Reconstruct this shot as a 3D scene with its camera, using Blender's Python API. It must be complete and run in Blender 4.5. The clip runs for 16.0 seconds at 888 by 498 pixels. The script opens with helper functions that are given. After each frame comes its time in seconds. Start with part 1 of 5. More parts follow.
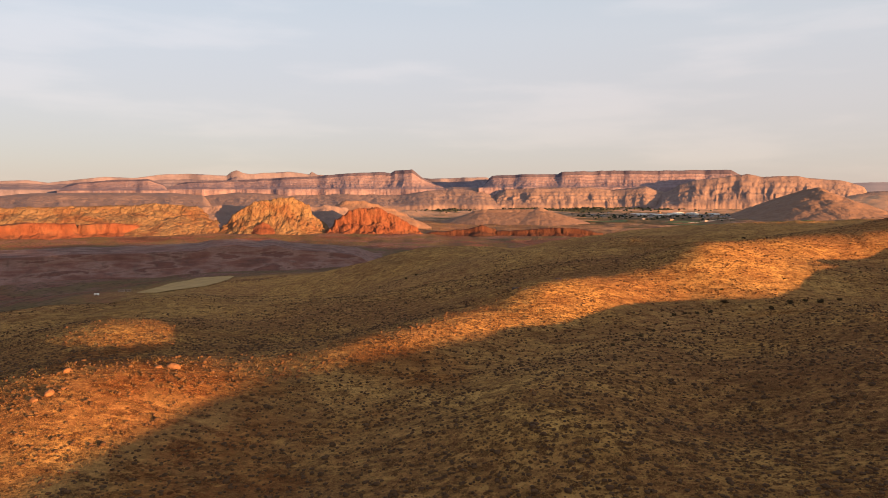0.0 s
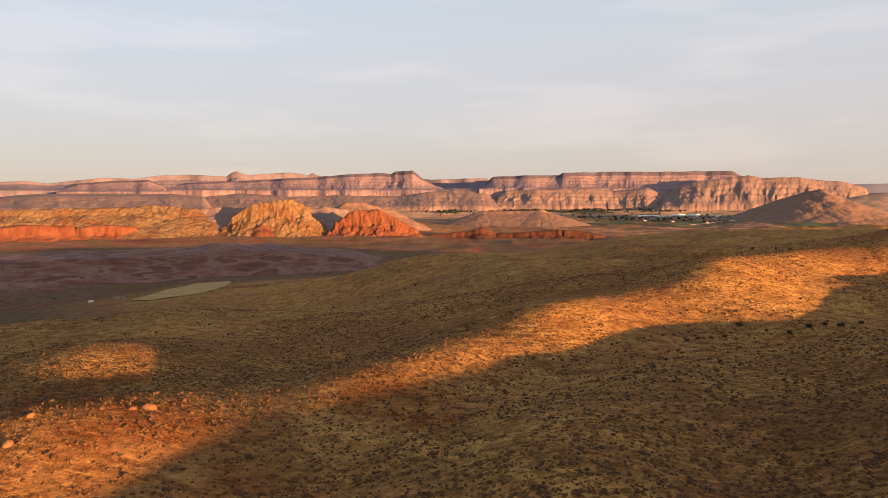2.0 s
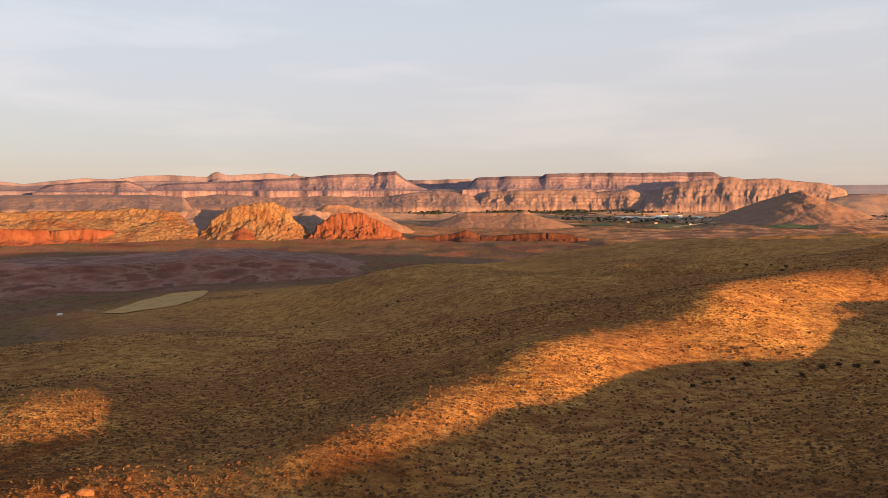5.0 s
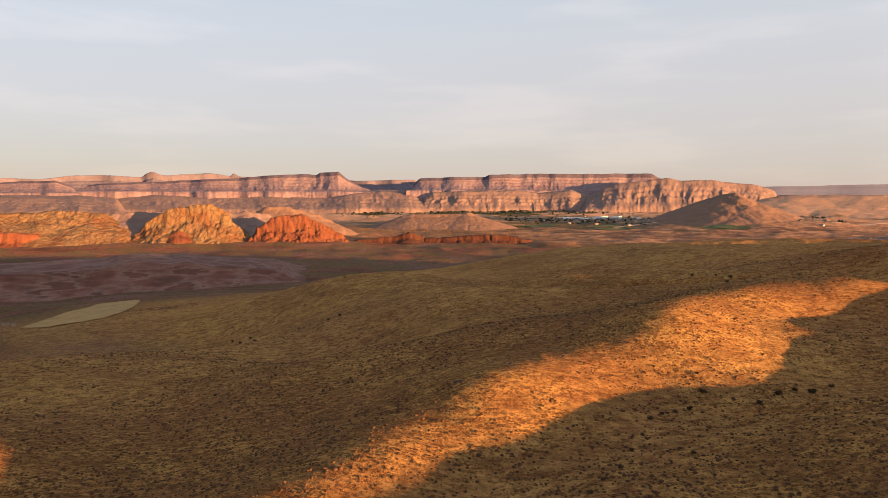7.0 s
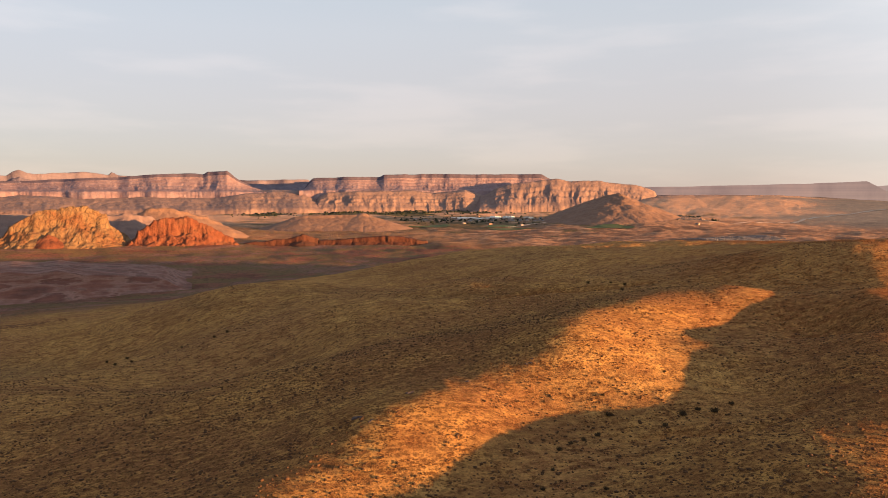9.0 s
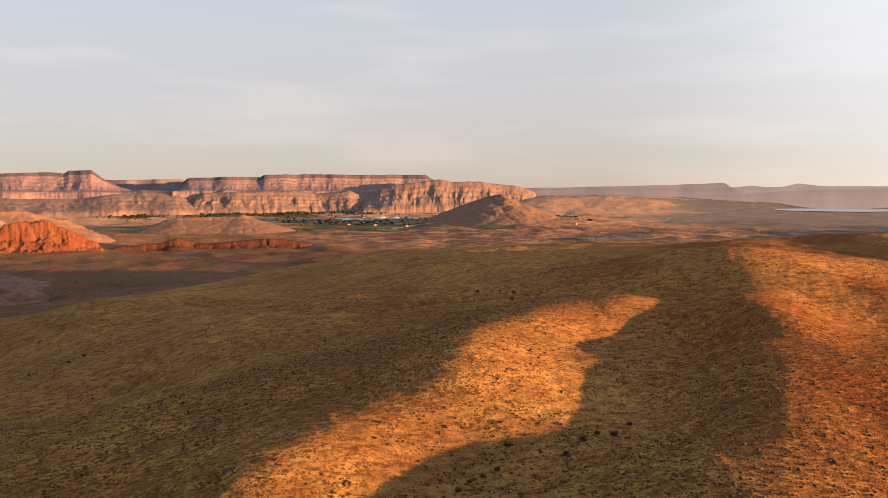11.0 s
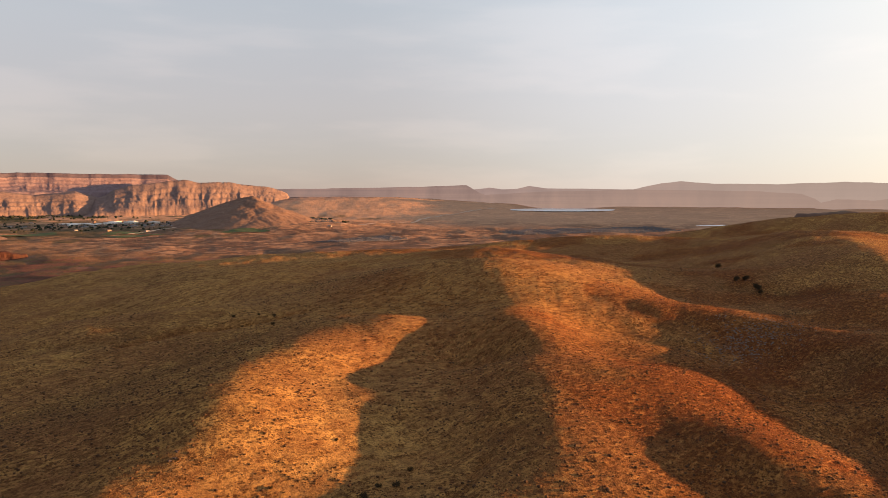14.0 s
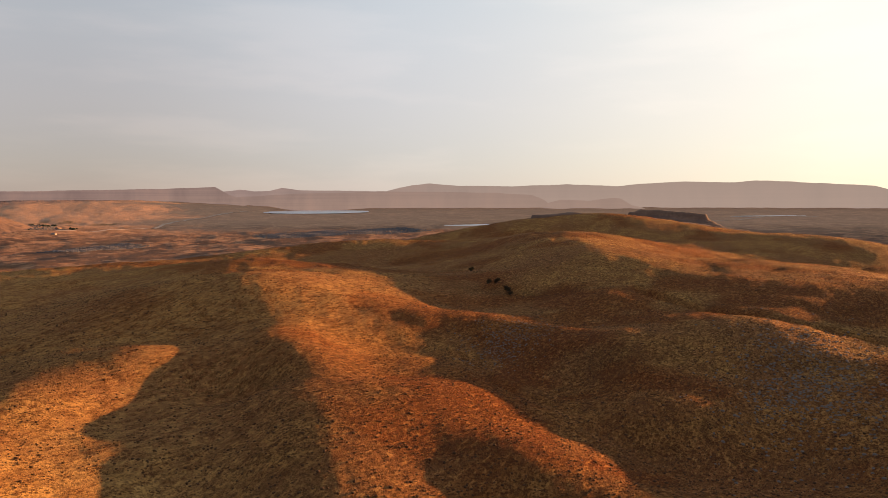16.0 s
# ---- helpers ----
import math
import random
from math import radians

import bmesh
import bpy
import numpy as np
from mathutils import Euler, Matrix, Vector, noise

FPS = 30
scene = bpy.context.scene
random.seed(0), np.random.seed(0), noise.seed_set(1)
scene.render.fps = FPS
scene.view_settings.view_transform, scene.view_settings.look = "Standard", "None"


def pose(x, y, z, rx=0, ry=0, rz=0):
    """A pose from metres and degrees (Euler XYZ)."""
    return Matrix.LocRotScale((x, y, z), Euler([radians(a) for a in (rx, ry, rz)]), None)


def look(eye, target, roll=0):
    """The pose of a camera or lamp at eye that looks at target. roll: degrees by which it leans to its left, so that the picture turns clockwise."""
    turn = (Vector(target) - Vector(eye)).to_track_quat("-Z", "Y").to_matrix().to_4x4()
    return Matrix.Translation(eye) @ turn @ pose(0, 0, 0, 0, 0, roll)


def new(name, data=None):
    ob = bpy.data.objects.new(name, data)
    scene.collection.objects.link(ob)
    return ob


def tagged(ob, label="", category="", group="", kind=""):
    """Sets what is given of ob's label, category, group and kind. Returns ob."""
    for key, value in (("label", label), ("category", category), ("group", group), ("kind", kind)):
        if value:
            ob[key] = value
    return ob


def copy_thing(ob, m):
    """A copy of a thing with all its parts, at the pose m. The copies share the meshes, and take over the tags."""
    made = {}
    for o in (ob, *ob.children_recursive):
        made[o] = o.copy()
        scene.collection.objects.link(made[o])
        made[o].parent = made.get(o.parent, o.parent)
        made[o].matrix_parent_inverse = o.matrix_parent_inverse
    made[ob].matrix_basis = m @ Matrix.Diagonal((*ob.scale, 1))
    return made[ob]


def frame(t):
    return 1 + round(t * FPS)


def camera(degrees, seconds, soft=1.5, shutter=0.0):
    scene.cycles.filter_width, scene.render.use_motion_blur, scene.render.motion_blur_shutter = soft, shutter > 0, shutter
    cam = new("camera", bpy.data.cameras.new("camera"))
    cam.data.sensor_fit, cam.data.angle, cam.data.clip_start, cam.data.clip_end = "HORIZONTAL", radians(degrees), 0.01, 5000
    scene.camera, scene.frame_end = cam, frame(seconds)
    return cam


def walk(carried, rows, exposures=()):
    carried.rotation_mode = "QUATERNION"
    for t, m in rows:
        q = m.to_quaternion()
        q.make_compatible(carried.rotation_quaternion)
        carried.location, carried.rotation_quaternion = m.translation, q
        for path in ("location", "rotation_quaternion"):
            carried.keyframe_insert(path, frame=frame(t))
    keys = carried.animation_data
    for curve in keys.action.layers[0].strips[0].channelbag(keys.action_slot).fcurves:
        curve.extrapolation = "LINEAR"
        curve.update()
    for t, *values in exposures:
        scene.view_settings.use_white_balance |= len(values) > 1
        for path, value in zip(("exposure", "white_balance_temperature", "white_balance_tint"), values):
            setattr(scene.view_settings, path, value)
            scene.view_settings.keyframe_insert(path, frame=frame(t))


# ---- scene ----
cam = camera(65.00, 16.0, 0.7)
# seconds, x, y, z, yaw, pitch, roll
ROWS = [
    (0, 0.00, 0.00, 25.00, 0.00, -4.36, -0.03),
    (0.5, -0.02, 2.66, 26.11, 0.01, -4.39, -0.02),
    (1, 0.02, 5.27, 27.24, 0.01, -4.36, 0.01),
    (1.5, 0.13, 7.95, 28.34, 0.03, -4.35, 0.01),
    (2, 0.29, 10.82, 29.54, 0.04, -4.33, 0.00),
    (2.5, 0.43, 13.78, 30.75, 0.05, -4.34, -0.01),
    (3, 0.56, 16.76, 31.96, 0.05, -4.35, -0.02),
    (3.5, 0.61, 19.68, 33.17, 0.05, -4.35, -0.01),
    (4, 0.50, 22.37, 34.46, -0.19, -4.36, -0.00),
    (4.5, 0.31, 24.96, 35.81, -0.65, -4.36, 0.00),
    (5, 0.12, 27.56, 37.17, -1.34, -4.36, 0.02),
    (5.5, -0.00, 30.28, 38.52, -2.24, -4.36, 0.03),
    (6, 0.02, 33.23, 39.83, -3.34, -4.36, 0.04),
    (6.5, 0.27, 36.54, 41.05, -4.65, -4.37, 0.01),
    (7, 0.56, 39.84, 42.21, -5.96, -4.36, 0.04),
    (7.5, 0.69, 42.81, 43.46, -7.78, -4.37, 0.05),
    (8, 0.87, 45.75, 44.72, -10.02, -4.42, 0.05),
    (8.5, 1.20, 48.82, 45.86, -12.28, -4.44, 0.05),
    (9, 1.83, 52.25, 46.84, -14.56, -4.41, 0.03),
    (9.5, 2.68, 55.90, 47.72, -16.86, -4.39, 0.02),
    (10, 3.66, 59.59, 48.56, -19.20, -4.38, 0.01),
    (10.5, 4.70, 63.17, 49.44, -21.58, -4.39, 0.02),
    (11, 5.70, 66.48, 50.42, -24.02, -4.40, 0.01),
    (11.5, 6.59, 69.35, 51.57, -26.53, -4.40, -0.02),
    (12, 7.43, 72.01, 52.86, -29.01, -4.42, 0.00),
    (12.5, 8.20, 74.66, 54.18, -31.55, -4.44, -0.02),
    (13, 9.25, 77.17, 55.34, -34.08, -4.44, 0.00),
    (13.5, 10.48, 79.76, 56.45, -38.79, -4.42, -0.00),
    (14, 11.81, 82.46, 57.45, -44.06, -4.37, 0.03),
    (14.5, 13.24, 84.99, 58.49, -49.30, -4.32, -0.04),
    (15, 14.72, 87.14, 59.71, -54.53, -4.30, -0.07),
    (15.5, 16.41, 89.35, 60.89, -59.76, -4.30, -0.15),
    (16, 18.55, 91.71, 61.94, -64.01, -4.30, -0.24),
]


def flight(x, y, z, yaw, pitch, roll):
    return pose(x, y, z) @ pose(0, 0, 0, 0, 0, yaw) @ pose(0, 0, 0, 90 + pitch) @ pose(0, 0, 0, 0, 0, roll)


# the clip's camera closes down a little as it turns towards the sun
walk(cam, [(t, flight(*row)) for t, *row in ROWS], [(0, 2.5), (8, 2.5), (11, 2.45), (14, 2.25), (16, 2.05)])

# ---- light ----
SUN_AZ, SUN_EL = 128.0, 3.5  # degrees clockwise from +y, and over the horizon
TO_SUN = Vector((math.sin(radians(SUN_AZ)) * math.cos(radians(SUN_EL)), math.cos(radians(SUN_AZ)) * math.cos(radians(SUN_EL)), math.sin(radians(SUN_EL))))


def evening_sky():
    """A clear low-sun sky behind a thin high veil with faint streaks of cirrus."""
    world = bpy.data.worlds.new("evening_sky")
    scene.world = world
    world.use_nodes = True
    nt = world.node_tree
    nt.nodes.clear()

    def link(a, b):
        nt.links.new(a, b)

    out = nt.nodes.new("ShaderNodeOutputWorld")
    sky = nt.nodes.new("ShaderNodeTexSky")
    sky.sky_type, sky.sun_disc = "NISHITA", False
    sky.sun_elevation, sky.sun_rotation = radians(SUN_EL), radians(SUN_AZ)
    sky.altitude, sky.air_density, sky.dust_density, sky.ozone_density = 900, 1.0, 0.6, 3.0
    clear = nt.nodes.new("ShaderNodeBackground")
    clear.inputs["Strength"].default_value = 0.012
    link(sky.outputs[0], clear.inputs["Color"])

    way = nt.nodes.new("ShaderNodeTexCoord").outputs["Generated"]
    sep = nt.nodes.new("ShaderNodeSeparateXYZ")
    link(way, sep.inputs[0])
    up = nt.nodes.new("ShaderNodeValToRGB")
    link(sep.outputs[2], up.inputs["Fac"])
    stops = [(0.0, (0.57, 0.455, 0.42)), (0.05, (0.605, 0.51, 0.475)), (0.12, (0.640, 0.567, 0.545)), (0.22, (0.628, 0.615, 0.622)), (0.40, (0.49, 0.592, 0.675)), (1.0, (0.325, 0.335, 0.42))]
    el = up.color_ramp.elements
    while len(el) < len(stops):
        el.new(0.5)
    for e, (p, c) in zip(el, stops):
        e.position, e.color = p, (*c, 1)
    dot = nt.nodes.new("ShaderNodeVectorMath")
    dot.operation = "DOT_PRODUCT"
    link(way, dot.inputs[0])
    dot.inputs[1].default_value = TO_SUN
    glow = nt.nodes.new("ShaderNodeMapRange")
    glow.interpolation_type = "SMOOTHERSTEP"
    glow.inputs["From Min"].default_value, glow.inputs["From Max"].default_value = 0.25, 1.12
    link(dot.outputs["Value"], glow.inputs["Value"])
    warm = nt.nodes.new("ShaderNodeMix")
    warm.data_type, warm.blend_type = "RGBA", "ADD"
    link(glow.outputs["Result"], warm.inputs[0])
    link(up.outputs["Color"], warm.inputs[6])
    warm.inputs[7].default_value = (0.69, 0.555, 0.315, 1)
    pale = nt.nodes.new("ShaderNodeMapRange")
    pale.interpolation_type = "SMOOTHSTEP"
    pale.inputs["From Min"].default_value, pale.inputs["From Max"].default_value = -0.05, 0.45
    link(dot.outputs["Value"], pale.inputs["Value"])
    wide = nt.nodes.new("ShaderNodeMix")
    wide.data_type, wide.blend_type = "RGBA", "ADD"
    link(pale.outputs["Result"], wide.inputs[0])
    link(warm.outputs[2], wide.inputs[6])
    wide.inputs[7].default_value = (0.235, 0.245, 0.245, 1)
    stretch = nt.nodes.new("ShaderNodeMapping")
    stretch.inputs["Scale"].default_value = (1.6, 1.6, 9.0)
    stretch.inputs["Rotation"].default_value = (0.12, 0.05, 0.4)
    link(way, stretch.inputs["Vector"])
    cirrus = nt.nodes.new("ShaderNodeTexNoise")
    cirrus.inputs["Scale"].default_value, cirrus.inputs["Detail"].default_value = 2.2, 6
    link(stretch.outputs[0], cirrus.inputs["Vector"])
    thin = nt.nodes.new("ShaderNodeMapRange")
    thin.interpolation_type = "SMOOTHSTEP"
    thin.inputs["From Min"].default_value, thin.inputs["From Max"].default_value = 0.47, 0.68
    thin.inputs["To Max"].default_value = 0.36
    link(cirrus.outputs["Fac"], thin.inputs["Value"])
    streaks = nt.nodes.new("ShaderNodeMix")
    streaks.data_type, streaks.blend_type = "RGBA", "ADD"
    link(thin.outputs["Result"], streaks.inputs[0])
    link(wide.outputs[2], streaks.inputs[6])
    streaks.inputs[7].default_value = (0.20, 0.135, 0.10, 1)
    veil = nt.nodes.new("ShaderNodeBackground")
    veil.inputs["Strength"].default_value = 0.172
    link(streaks.outputs[2], veil.inputs["Color"])
    both = nt.nodes.new("ShaderNodeAddShader")
    link(clear.outputs[0], both.inputs[0])
    link(veil.outputs[0], both.inputs[1])
    link(both.outputs[0], out.inputs["Surface"])


evening_sky()
sun = new("sun", bpy.data.lights.new("sun", "SUN"))
sun.data.energy = 4.5
sun.data.angle = radians(0.5)
sun.data.color = (1.0, 0.482, 0.172)
sun.matrix_world = look(TO_SUN * 400, (0, 0, 0))

# ---- tools ----
def lattice(ix, iy, seed):
    n = (ix.astype(np.int64) * 374761393 + iy.astype(np.int64) * 668265263 + seed * 1274126177) & 0x7FFFFFFF
    n = ((n ^ (n >> 13)) * 1274126177) & 0x7FFFFFFF
    return ((n ^ (n >> 16)) & 0xFFFF) / 65535.0


def value_noise(x, y, seed=0):
    """Smooth noise between -1 and 1."""
    x, y = np.asarray(x, float), np.asarray(y, float)
    ix, iy = np.floor(x), np.floor(y)
    fx, fy = x - ix, y - iy
    fx, fy = fx * fx * (3 - 2 * fx), fy * fy * (3 - 2 * fy)
    a, b = lattice(ix, iy, seed), lattice(ix + 1, iy, seed)
    c, d = lattice(ix, iy + 1, seed), lattice(ix + 1, iy + 1, seed)
    return 2 * ((a * (1 - fx) + b * fx) * (1 - fy) + (c * (1 - fx) + d * fx) * fy) - 1


def fbm(x, y, seed=0, octaves=4):
    total, amp = 0.0, 0.5
    for k in range(octaves):
        total = total + amp * value_noise(x, y, seed + k)
        x, y, amp = x * 2.03 + 7.1, y * 2.03 + 3.7, amp * 0.5
    return total


def ridged(x, y, seed=0, octaves=4):
    """0 along sharp creases, near 1 between them."""
    total, amp, norm = 0.0, 0.5, 0.0
    for k in range(octaves):
        total = total + amp * np.abs(value_noise(x, y, seed + k))
        norm += amp
        x, y, amp = x * 2.07 + 5.3, y * 2.07 + 1.9, amp * 0.5
    return np.sqrt(total / norm)


def smooth(a, b, x):
    t = np.clip((x - a) / (b - a), 0, 1)
    return t * t * (3 - 2 * t)


def mesh_of(name, verts, faces, material=None, flat=False):
    """A mesh from an array of places and an array of faces, all with as many corners."""
    verts, faces = np.asarray(verts, np.float32), np.asarray(faces, np.int32)
    me = bpy.data.meshes.new(name)
    me.vertices.add(len(verts))
    me.vertices.foreach_set("co", verts.ravel())
    me.loops.add(faces.size)
    me.loops.foreach_set("vertex_index", faces.ravel())
    me.polygons.add(len(faces))
    me.polygons.foreach_set("loop_start", np.arange(len(faces), dtype=np.int32) * faces.shape[1])
    me.polygons.foreach_set("use_smooth", np.full(len(faces), not flat))
    me.update(calc_edges=True)
    me.validate()
    if material:
        me.materials.append(material)
    return me


def grid_faces(rows, cols, closed=False):
    r = np.arange(rows - 1)[:, None] * cols
    c = np.arange(cols if closed else cols - 1)[None, :]
    n = (c + 1) % cols
    return np.stack([r + c, r + n, r + cols + n, r + cols + c], -1).reshape(-1, 4)


def layer(me, name, values):
    me.attributes.new(name, "FLOAT", "POINT").data.foreach_set("value", np.asarray(values, np.float32).ravel())


def part(name, bm, material, parent=None, label=""):
    me = bpy.data.meshes.new(name)
    bm.to_mesh(me)
    bm.free()
    if material:
        me.materials.append(material)
    ob = new(name, me)
    if parent:
        ob.parent = parent
    return tagged(ob, label)


def joined(name, template, tris, places, sizes, turns, material, lean=None):
    """Many small things in one mesh: a template set down at each place, scaled and turned."""
    t = np.asarray(template, float)
    c, s = np.cos(turns)[:, None], np.sin(turns)[:, None]
    x = (t[None, :, 0] * c - t[None, :, 1] * s) * sizes[:, :1]
    y = (t[None, :, 0] * s + t[None, :, 1] * c) * sizes[:, :1]
    z = t[None, :, 2] * sizes[:, 1:2]
    v = np.stack([x, y, z], -1) + places[:, None, :]
    f = np.asarray(tris)[None] + (np.arange(len(places)) * len(t))[:, None, None]
    return mesh_of(name, v.reshape(-1, 3), f.reshape(-1, len(tris[0])), material)


# ---- materials ----
def material(name):
    m = bpy.data.materials.new(name)
    m.use_nodes = True
    nt = m.node_tree
    nt.nodes.clear()
    out, bsdf = nt.nodes.new("ShaderNodeOutputMaterial"), nt.nodes.new("ShaderNodeBsdfPrincipled")
    nt.links.new(bsdf.outputs[0], out.inputs["Surface"])
    bsdf.inputs["Roughness"].default_value = 0.92
    bsdf.inputs["Specular IOR Level"].default_value = 0.12
    return m, nt, bsdf


def node(nt, kind, **inputs):
    n = nt.nodes.new("ShaderNode" + kind)
    for key, value in inputs.items():
        key = key.replace("_", " ")
        if isinstance(value, bpy.types.NodeSocket):
            nt.links.new(value, n.inputs[key])
        else:
            n.inputs[key].default_value = value
    return n


def place(nt, sx=1.0, sy=1.0, sz=1.0):
    geo = nt.nodes.new("ShaderNodeNewGeometry")
    mp = nt.nodes.new("ShaderNodeMapping")
    nt.links.new(geo.outputs["Position"], mp.inputs["Vector"])
    mp.inputs["Scale"].default_value = (sx, sy, sz)
    return mp.outputs[0]


def noise_of(nt, vector, scale, detail=4.0, rough=0.55):
    return node(nt, "TexNoise", Vector=vector, Scale=scale, Detail=detail, Roughness=rough).outputs["Fac"]


def ramp(nt, fac, *stops):
    n = nt.nodes.new("ShaderNodeValToRGB")
    nt.links.new(fac, n.inputs["Fac"])
    el = n.color_ramp.elements
    while len(el) < len(stops):
        el.new(0.5)
    for e, (p, c) in zip(el, stops):
        e.position, e.color = p, (*c, 1) if len(c) == 3 else c
    return n.outputs["Color"]


def mix(nt, fac, a, b, how="MIX"):
    n = nt.nodes.new("ShaderNodeMix")
    n.data_type, n.blend_type = "RGBA", how
    for sock, value in ((n.inputs[0], fac), (n.inputs[6], a), (n.inputs[7], b)):
        if isinstance(value, bpy.types.NodeSocket):
            nt.links.new(value, sock)
        else:
            sock.default_value = value if isinstance(value, (int, float)) else (*value, 1)
    return n.outputs[2]


def span(nt, fac, lo, hi):
    n = nt.nodes.new("ShaderNodeMapRange")
    n.interpolation_type = "SMOOTHSTEP"
    nt.links.new(fac, n.inputs["Value"])
    n.inputs["From Min"].default_value, n.inputs["From Max"].default_value = lo, hi
    return n.outputs["Result"]


def attribute(nt, name):
    n = nt.nodes.new("ShaderNodeAttribute")
    n.attribute_name = name
    return n.outputs["Fac"]


def relief(nt, bsdf, height, strength, distance):
    n = node(nt, "Bump", Height=height, Strength=strength, Distance=distance)
    nt.links.new(n.outputs[0], bsdf.inputs["Normal"])


def times(nt, a, b, how="MULTIPLY"):
    n = nt.nodes.new("ShaderNodeMath")
    n.operation = how
    for sock, value in ((n.inputs[0], a), (n.inputs[1], b)):
        if isinstance(value, bpy.types.NodeSocket):
            nt.links.new(value, sock)
        else:
            sock.default_value = value
    return n.outputs[0]


def ground_material():
    m, nt, bsdf = material("desert_ground")
    bsdf.inputs["Specular IOR Level"].default_value = 0.02
    p = place(nt)
    broad = noise_of(nt, p, 0.014, 5, 0.6)
    mid = noise_of(nt, p, 0.09, 6, 0.62)
    patch = noise_of(nt, p, 0.42, 5, 0.62)
    fine = noise_of(nt, p, 1.5, 6, 0.7)
    grain = noise_of(nt, p, 6.0, 3, 0.7)
    grass = ramp(nt, mid, (0.36, (0.250, 0.115, 0.038)), (0.50, (0.400, 0.205, 0.062)), (0.62, (0.52, 0.29, 0.088)))
    soil = ramp(nt, fine, (0.30, (0.155, 0.068, 0.029)), (0.65, (0.32, 0.148, 0.056)))
    cover = mix(nt, span(nt, broad, 0.38, 0.60), soil, grass)
    red = attribute(nt, "red")
    cover = mix(nt, times(nt, red, 0.6), cover, ramp(nt, fine, (0.3, (0.100, 0.032, 0.014)), (0.7, (0.250, 0.088, 0.030))))
    # dark: red-brown soil with the slope's shade put into its colour
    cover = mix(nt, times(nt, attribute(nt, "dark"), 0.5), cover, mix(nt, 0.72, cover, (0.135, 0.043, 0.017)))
    # clumps of brush with bare straw between them, at three sizes
    sway = node(nt, "VectorMath", Vector=p)
    nt.links.new(node(nt, "TexNoise", Vector=p, Scale=1.6, Detail=3.0).outputs["Color"], sway.inputs[1])
    for size, lo, hi, most, gate in ((0.22, 0.24, 0.50, 0.35, mid), (0.42, 0.27, 0.36, 0.70, patch), (0.80, 0.32, 0.39, 0.86, mid), (1.35, 0.32, 0.40, 0.84, broad), (2.6, 0.28, 0.42, 0.60, patch)):
        clump = node(nt, "TexVoronoi", Vector=sway.outputs[0], Scale=size).outputs["Distance"]
        dark = times(nt, times(nt, 1.0, span(nt, clump, lo, hi), "SUBTRACT"), span(nt, gate, 0.36, 0.50))
        cover = mix(nt, times(nt, dark, most), cover, (0.060, 0.025, 0.012))
    along = nt.nodes.new("ShaderNodeMapping")
    nt.links.new(p, along.inputs["Vector"])
    along.inputs["Rotation"].default_value, along.inputs["Scale"].default_value = (0, 0, radians(24)), (0.36, 0.80, 0.6)
    drift = noise_of(nt, along.outputs[0], 1.0, 8, 0.72)
    cover = mix(nt, times(nt, times(nt, 1.0, span(nt, drift, 0.38, 0.50), "SUBTRACT"), 0.78), cover, (0.088, 0.037, 0.015))
    cover = mix(nt, times(nt, span(nt, drift, 0.53, 0.62), 0.56), cover, (0.49, 0.268, 0.084))
    cover = mix(nt, times(nt, attribute(nt, "brush_shade"), 0.7), cover, mix(nt, span(nt, fine, 0.42, 0.6), (0.060, 0.030, 0.014), cover))
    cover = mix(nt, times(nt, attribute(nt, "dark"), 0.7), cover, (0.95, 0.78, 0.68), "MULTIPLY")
    cover = mix(nt, times(nt, span(nt, patch, 0.51, 0.61), 0.45), cover, (0.105, 0.040, 0.018))
    cover = mix(nt, times(nt, span(nt, grain, 0.54, 0.68), 0.65), cover, (0.46, 0.258, 0.084))
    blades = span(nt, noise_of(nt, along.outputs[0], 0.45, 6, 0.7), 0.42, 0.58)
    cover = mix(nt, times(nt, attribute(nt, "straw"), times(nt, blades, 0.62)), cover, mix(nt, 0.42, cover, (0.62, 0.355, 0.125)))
    # rust-brown swathes between the straw, and red soil that shows through
    rust = noise_of(nt, along.outputs[0], 0.085, 6, 0.66)
    cover = mix(nt, times(nt, span(nt, rust, 0.50, 0.62), 0.38), cover, mix(nt, fine, (0.075, 0.030, 0.014), (0.200, 0.085, 0.034)))
    cover = mix(nt, times(nt, red, 0.55), cover, (0.85, 0.62, 0.50), "MULTIPLY")
    # badlands of the valley, banded by height
    bands = noise_of(nt, place(nt, 0.004, 0.004, 0.16), 1.0, 5, 0.6)
    bad = ramp(nt, bands, (0.34, (0.095, 0.044, 0.030)), (0.44, (0.165, 0.070, 0.050)), (0.50, (0.135, 0.078, 0.042)),
               (0.57, (0.175, 0.094, 0.074)), (0.66, (0.130, 0.055, 0.040)))
    bad = mix(nt, times(nt, span(nt, noise_of(nt, p, 0.012, 6, 0.65), 0.47, 0.58), 0.7), bad, (0.115, 0.085, 0.040))
    bad = mix(nt, times(nt, span(nt, noise_of(nt, p, 0.16, 6, 0.68), 0.50, 0.60), 0.7), bad, (0.055, 0.038, 0.025))
    cover = mix(nt, attribute(nt, "valley"), cover, bad)
    # the open plain: ochre flats with dark brush streaks
    streak = noise_of(nt, p, 0.010, 8, 0.66)
    flats = ramp(nt, streak, (0.38, (0.060, 0.038, 0.029)), (0.46, (0.140, 0.074, 0.048)), (0.54, (0.270, 0.142, 0.080)), (0.64, (0.215, 0.124, 0.076)))
    flats = mix(nt, times(nt, span(nt, noise_of(nt, p, 0.0028, 7, 0.62), 0.47, 0.60), 0.75), flats, (0.090, 0.055, 0.040))
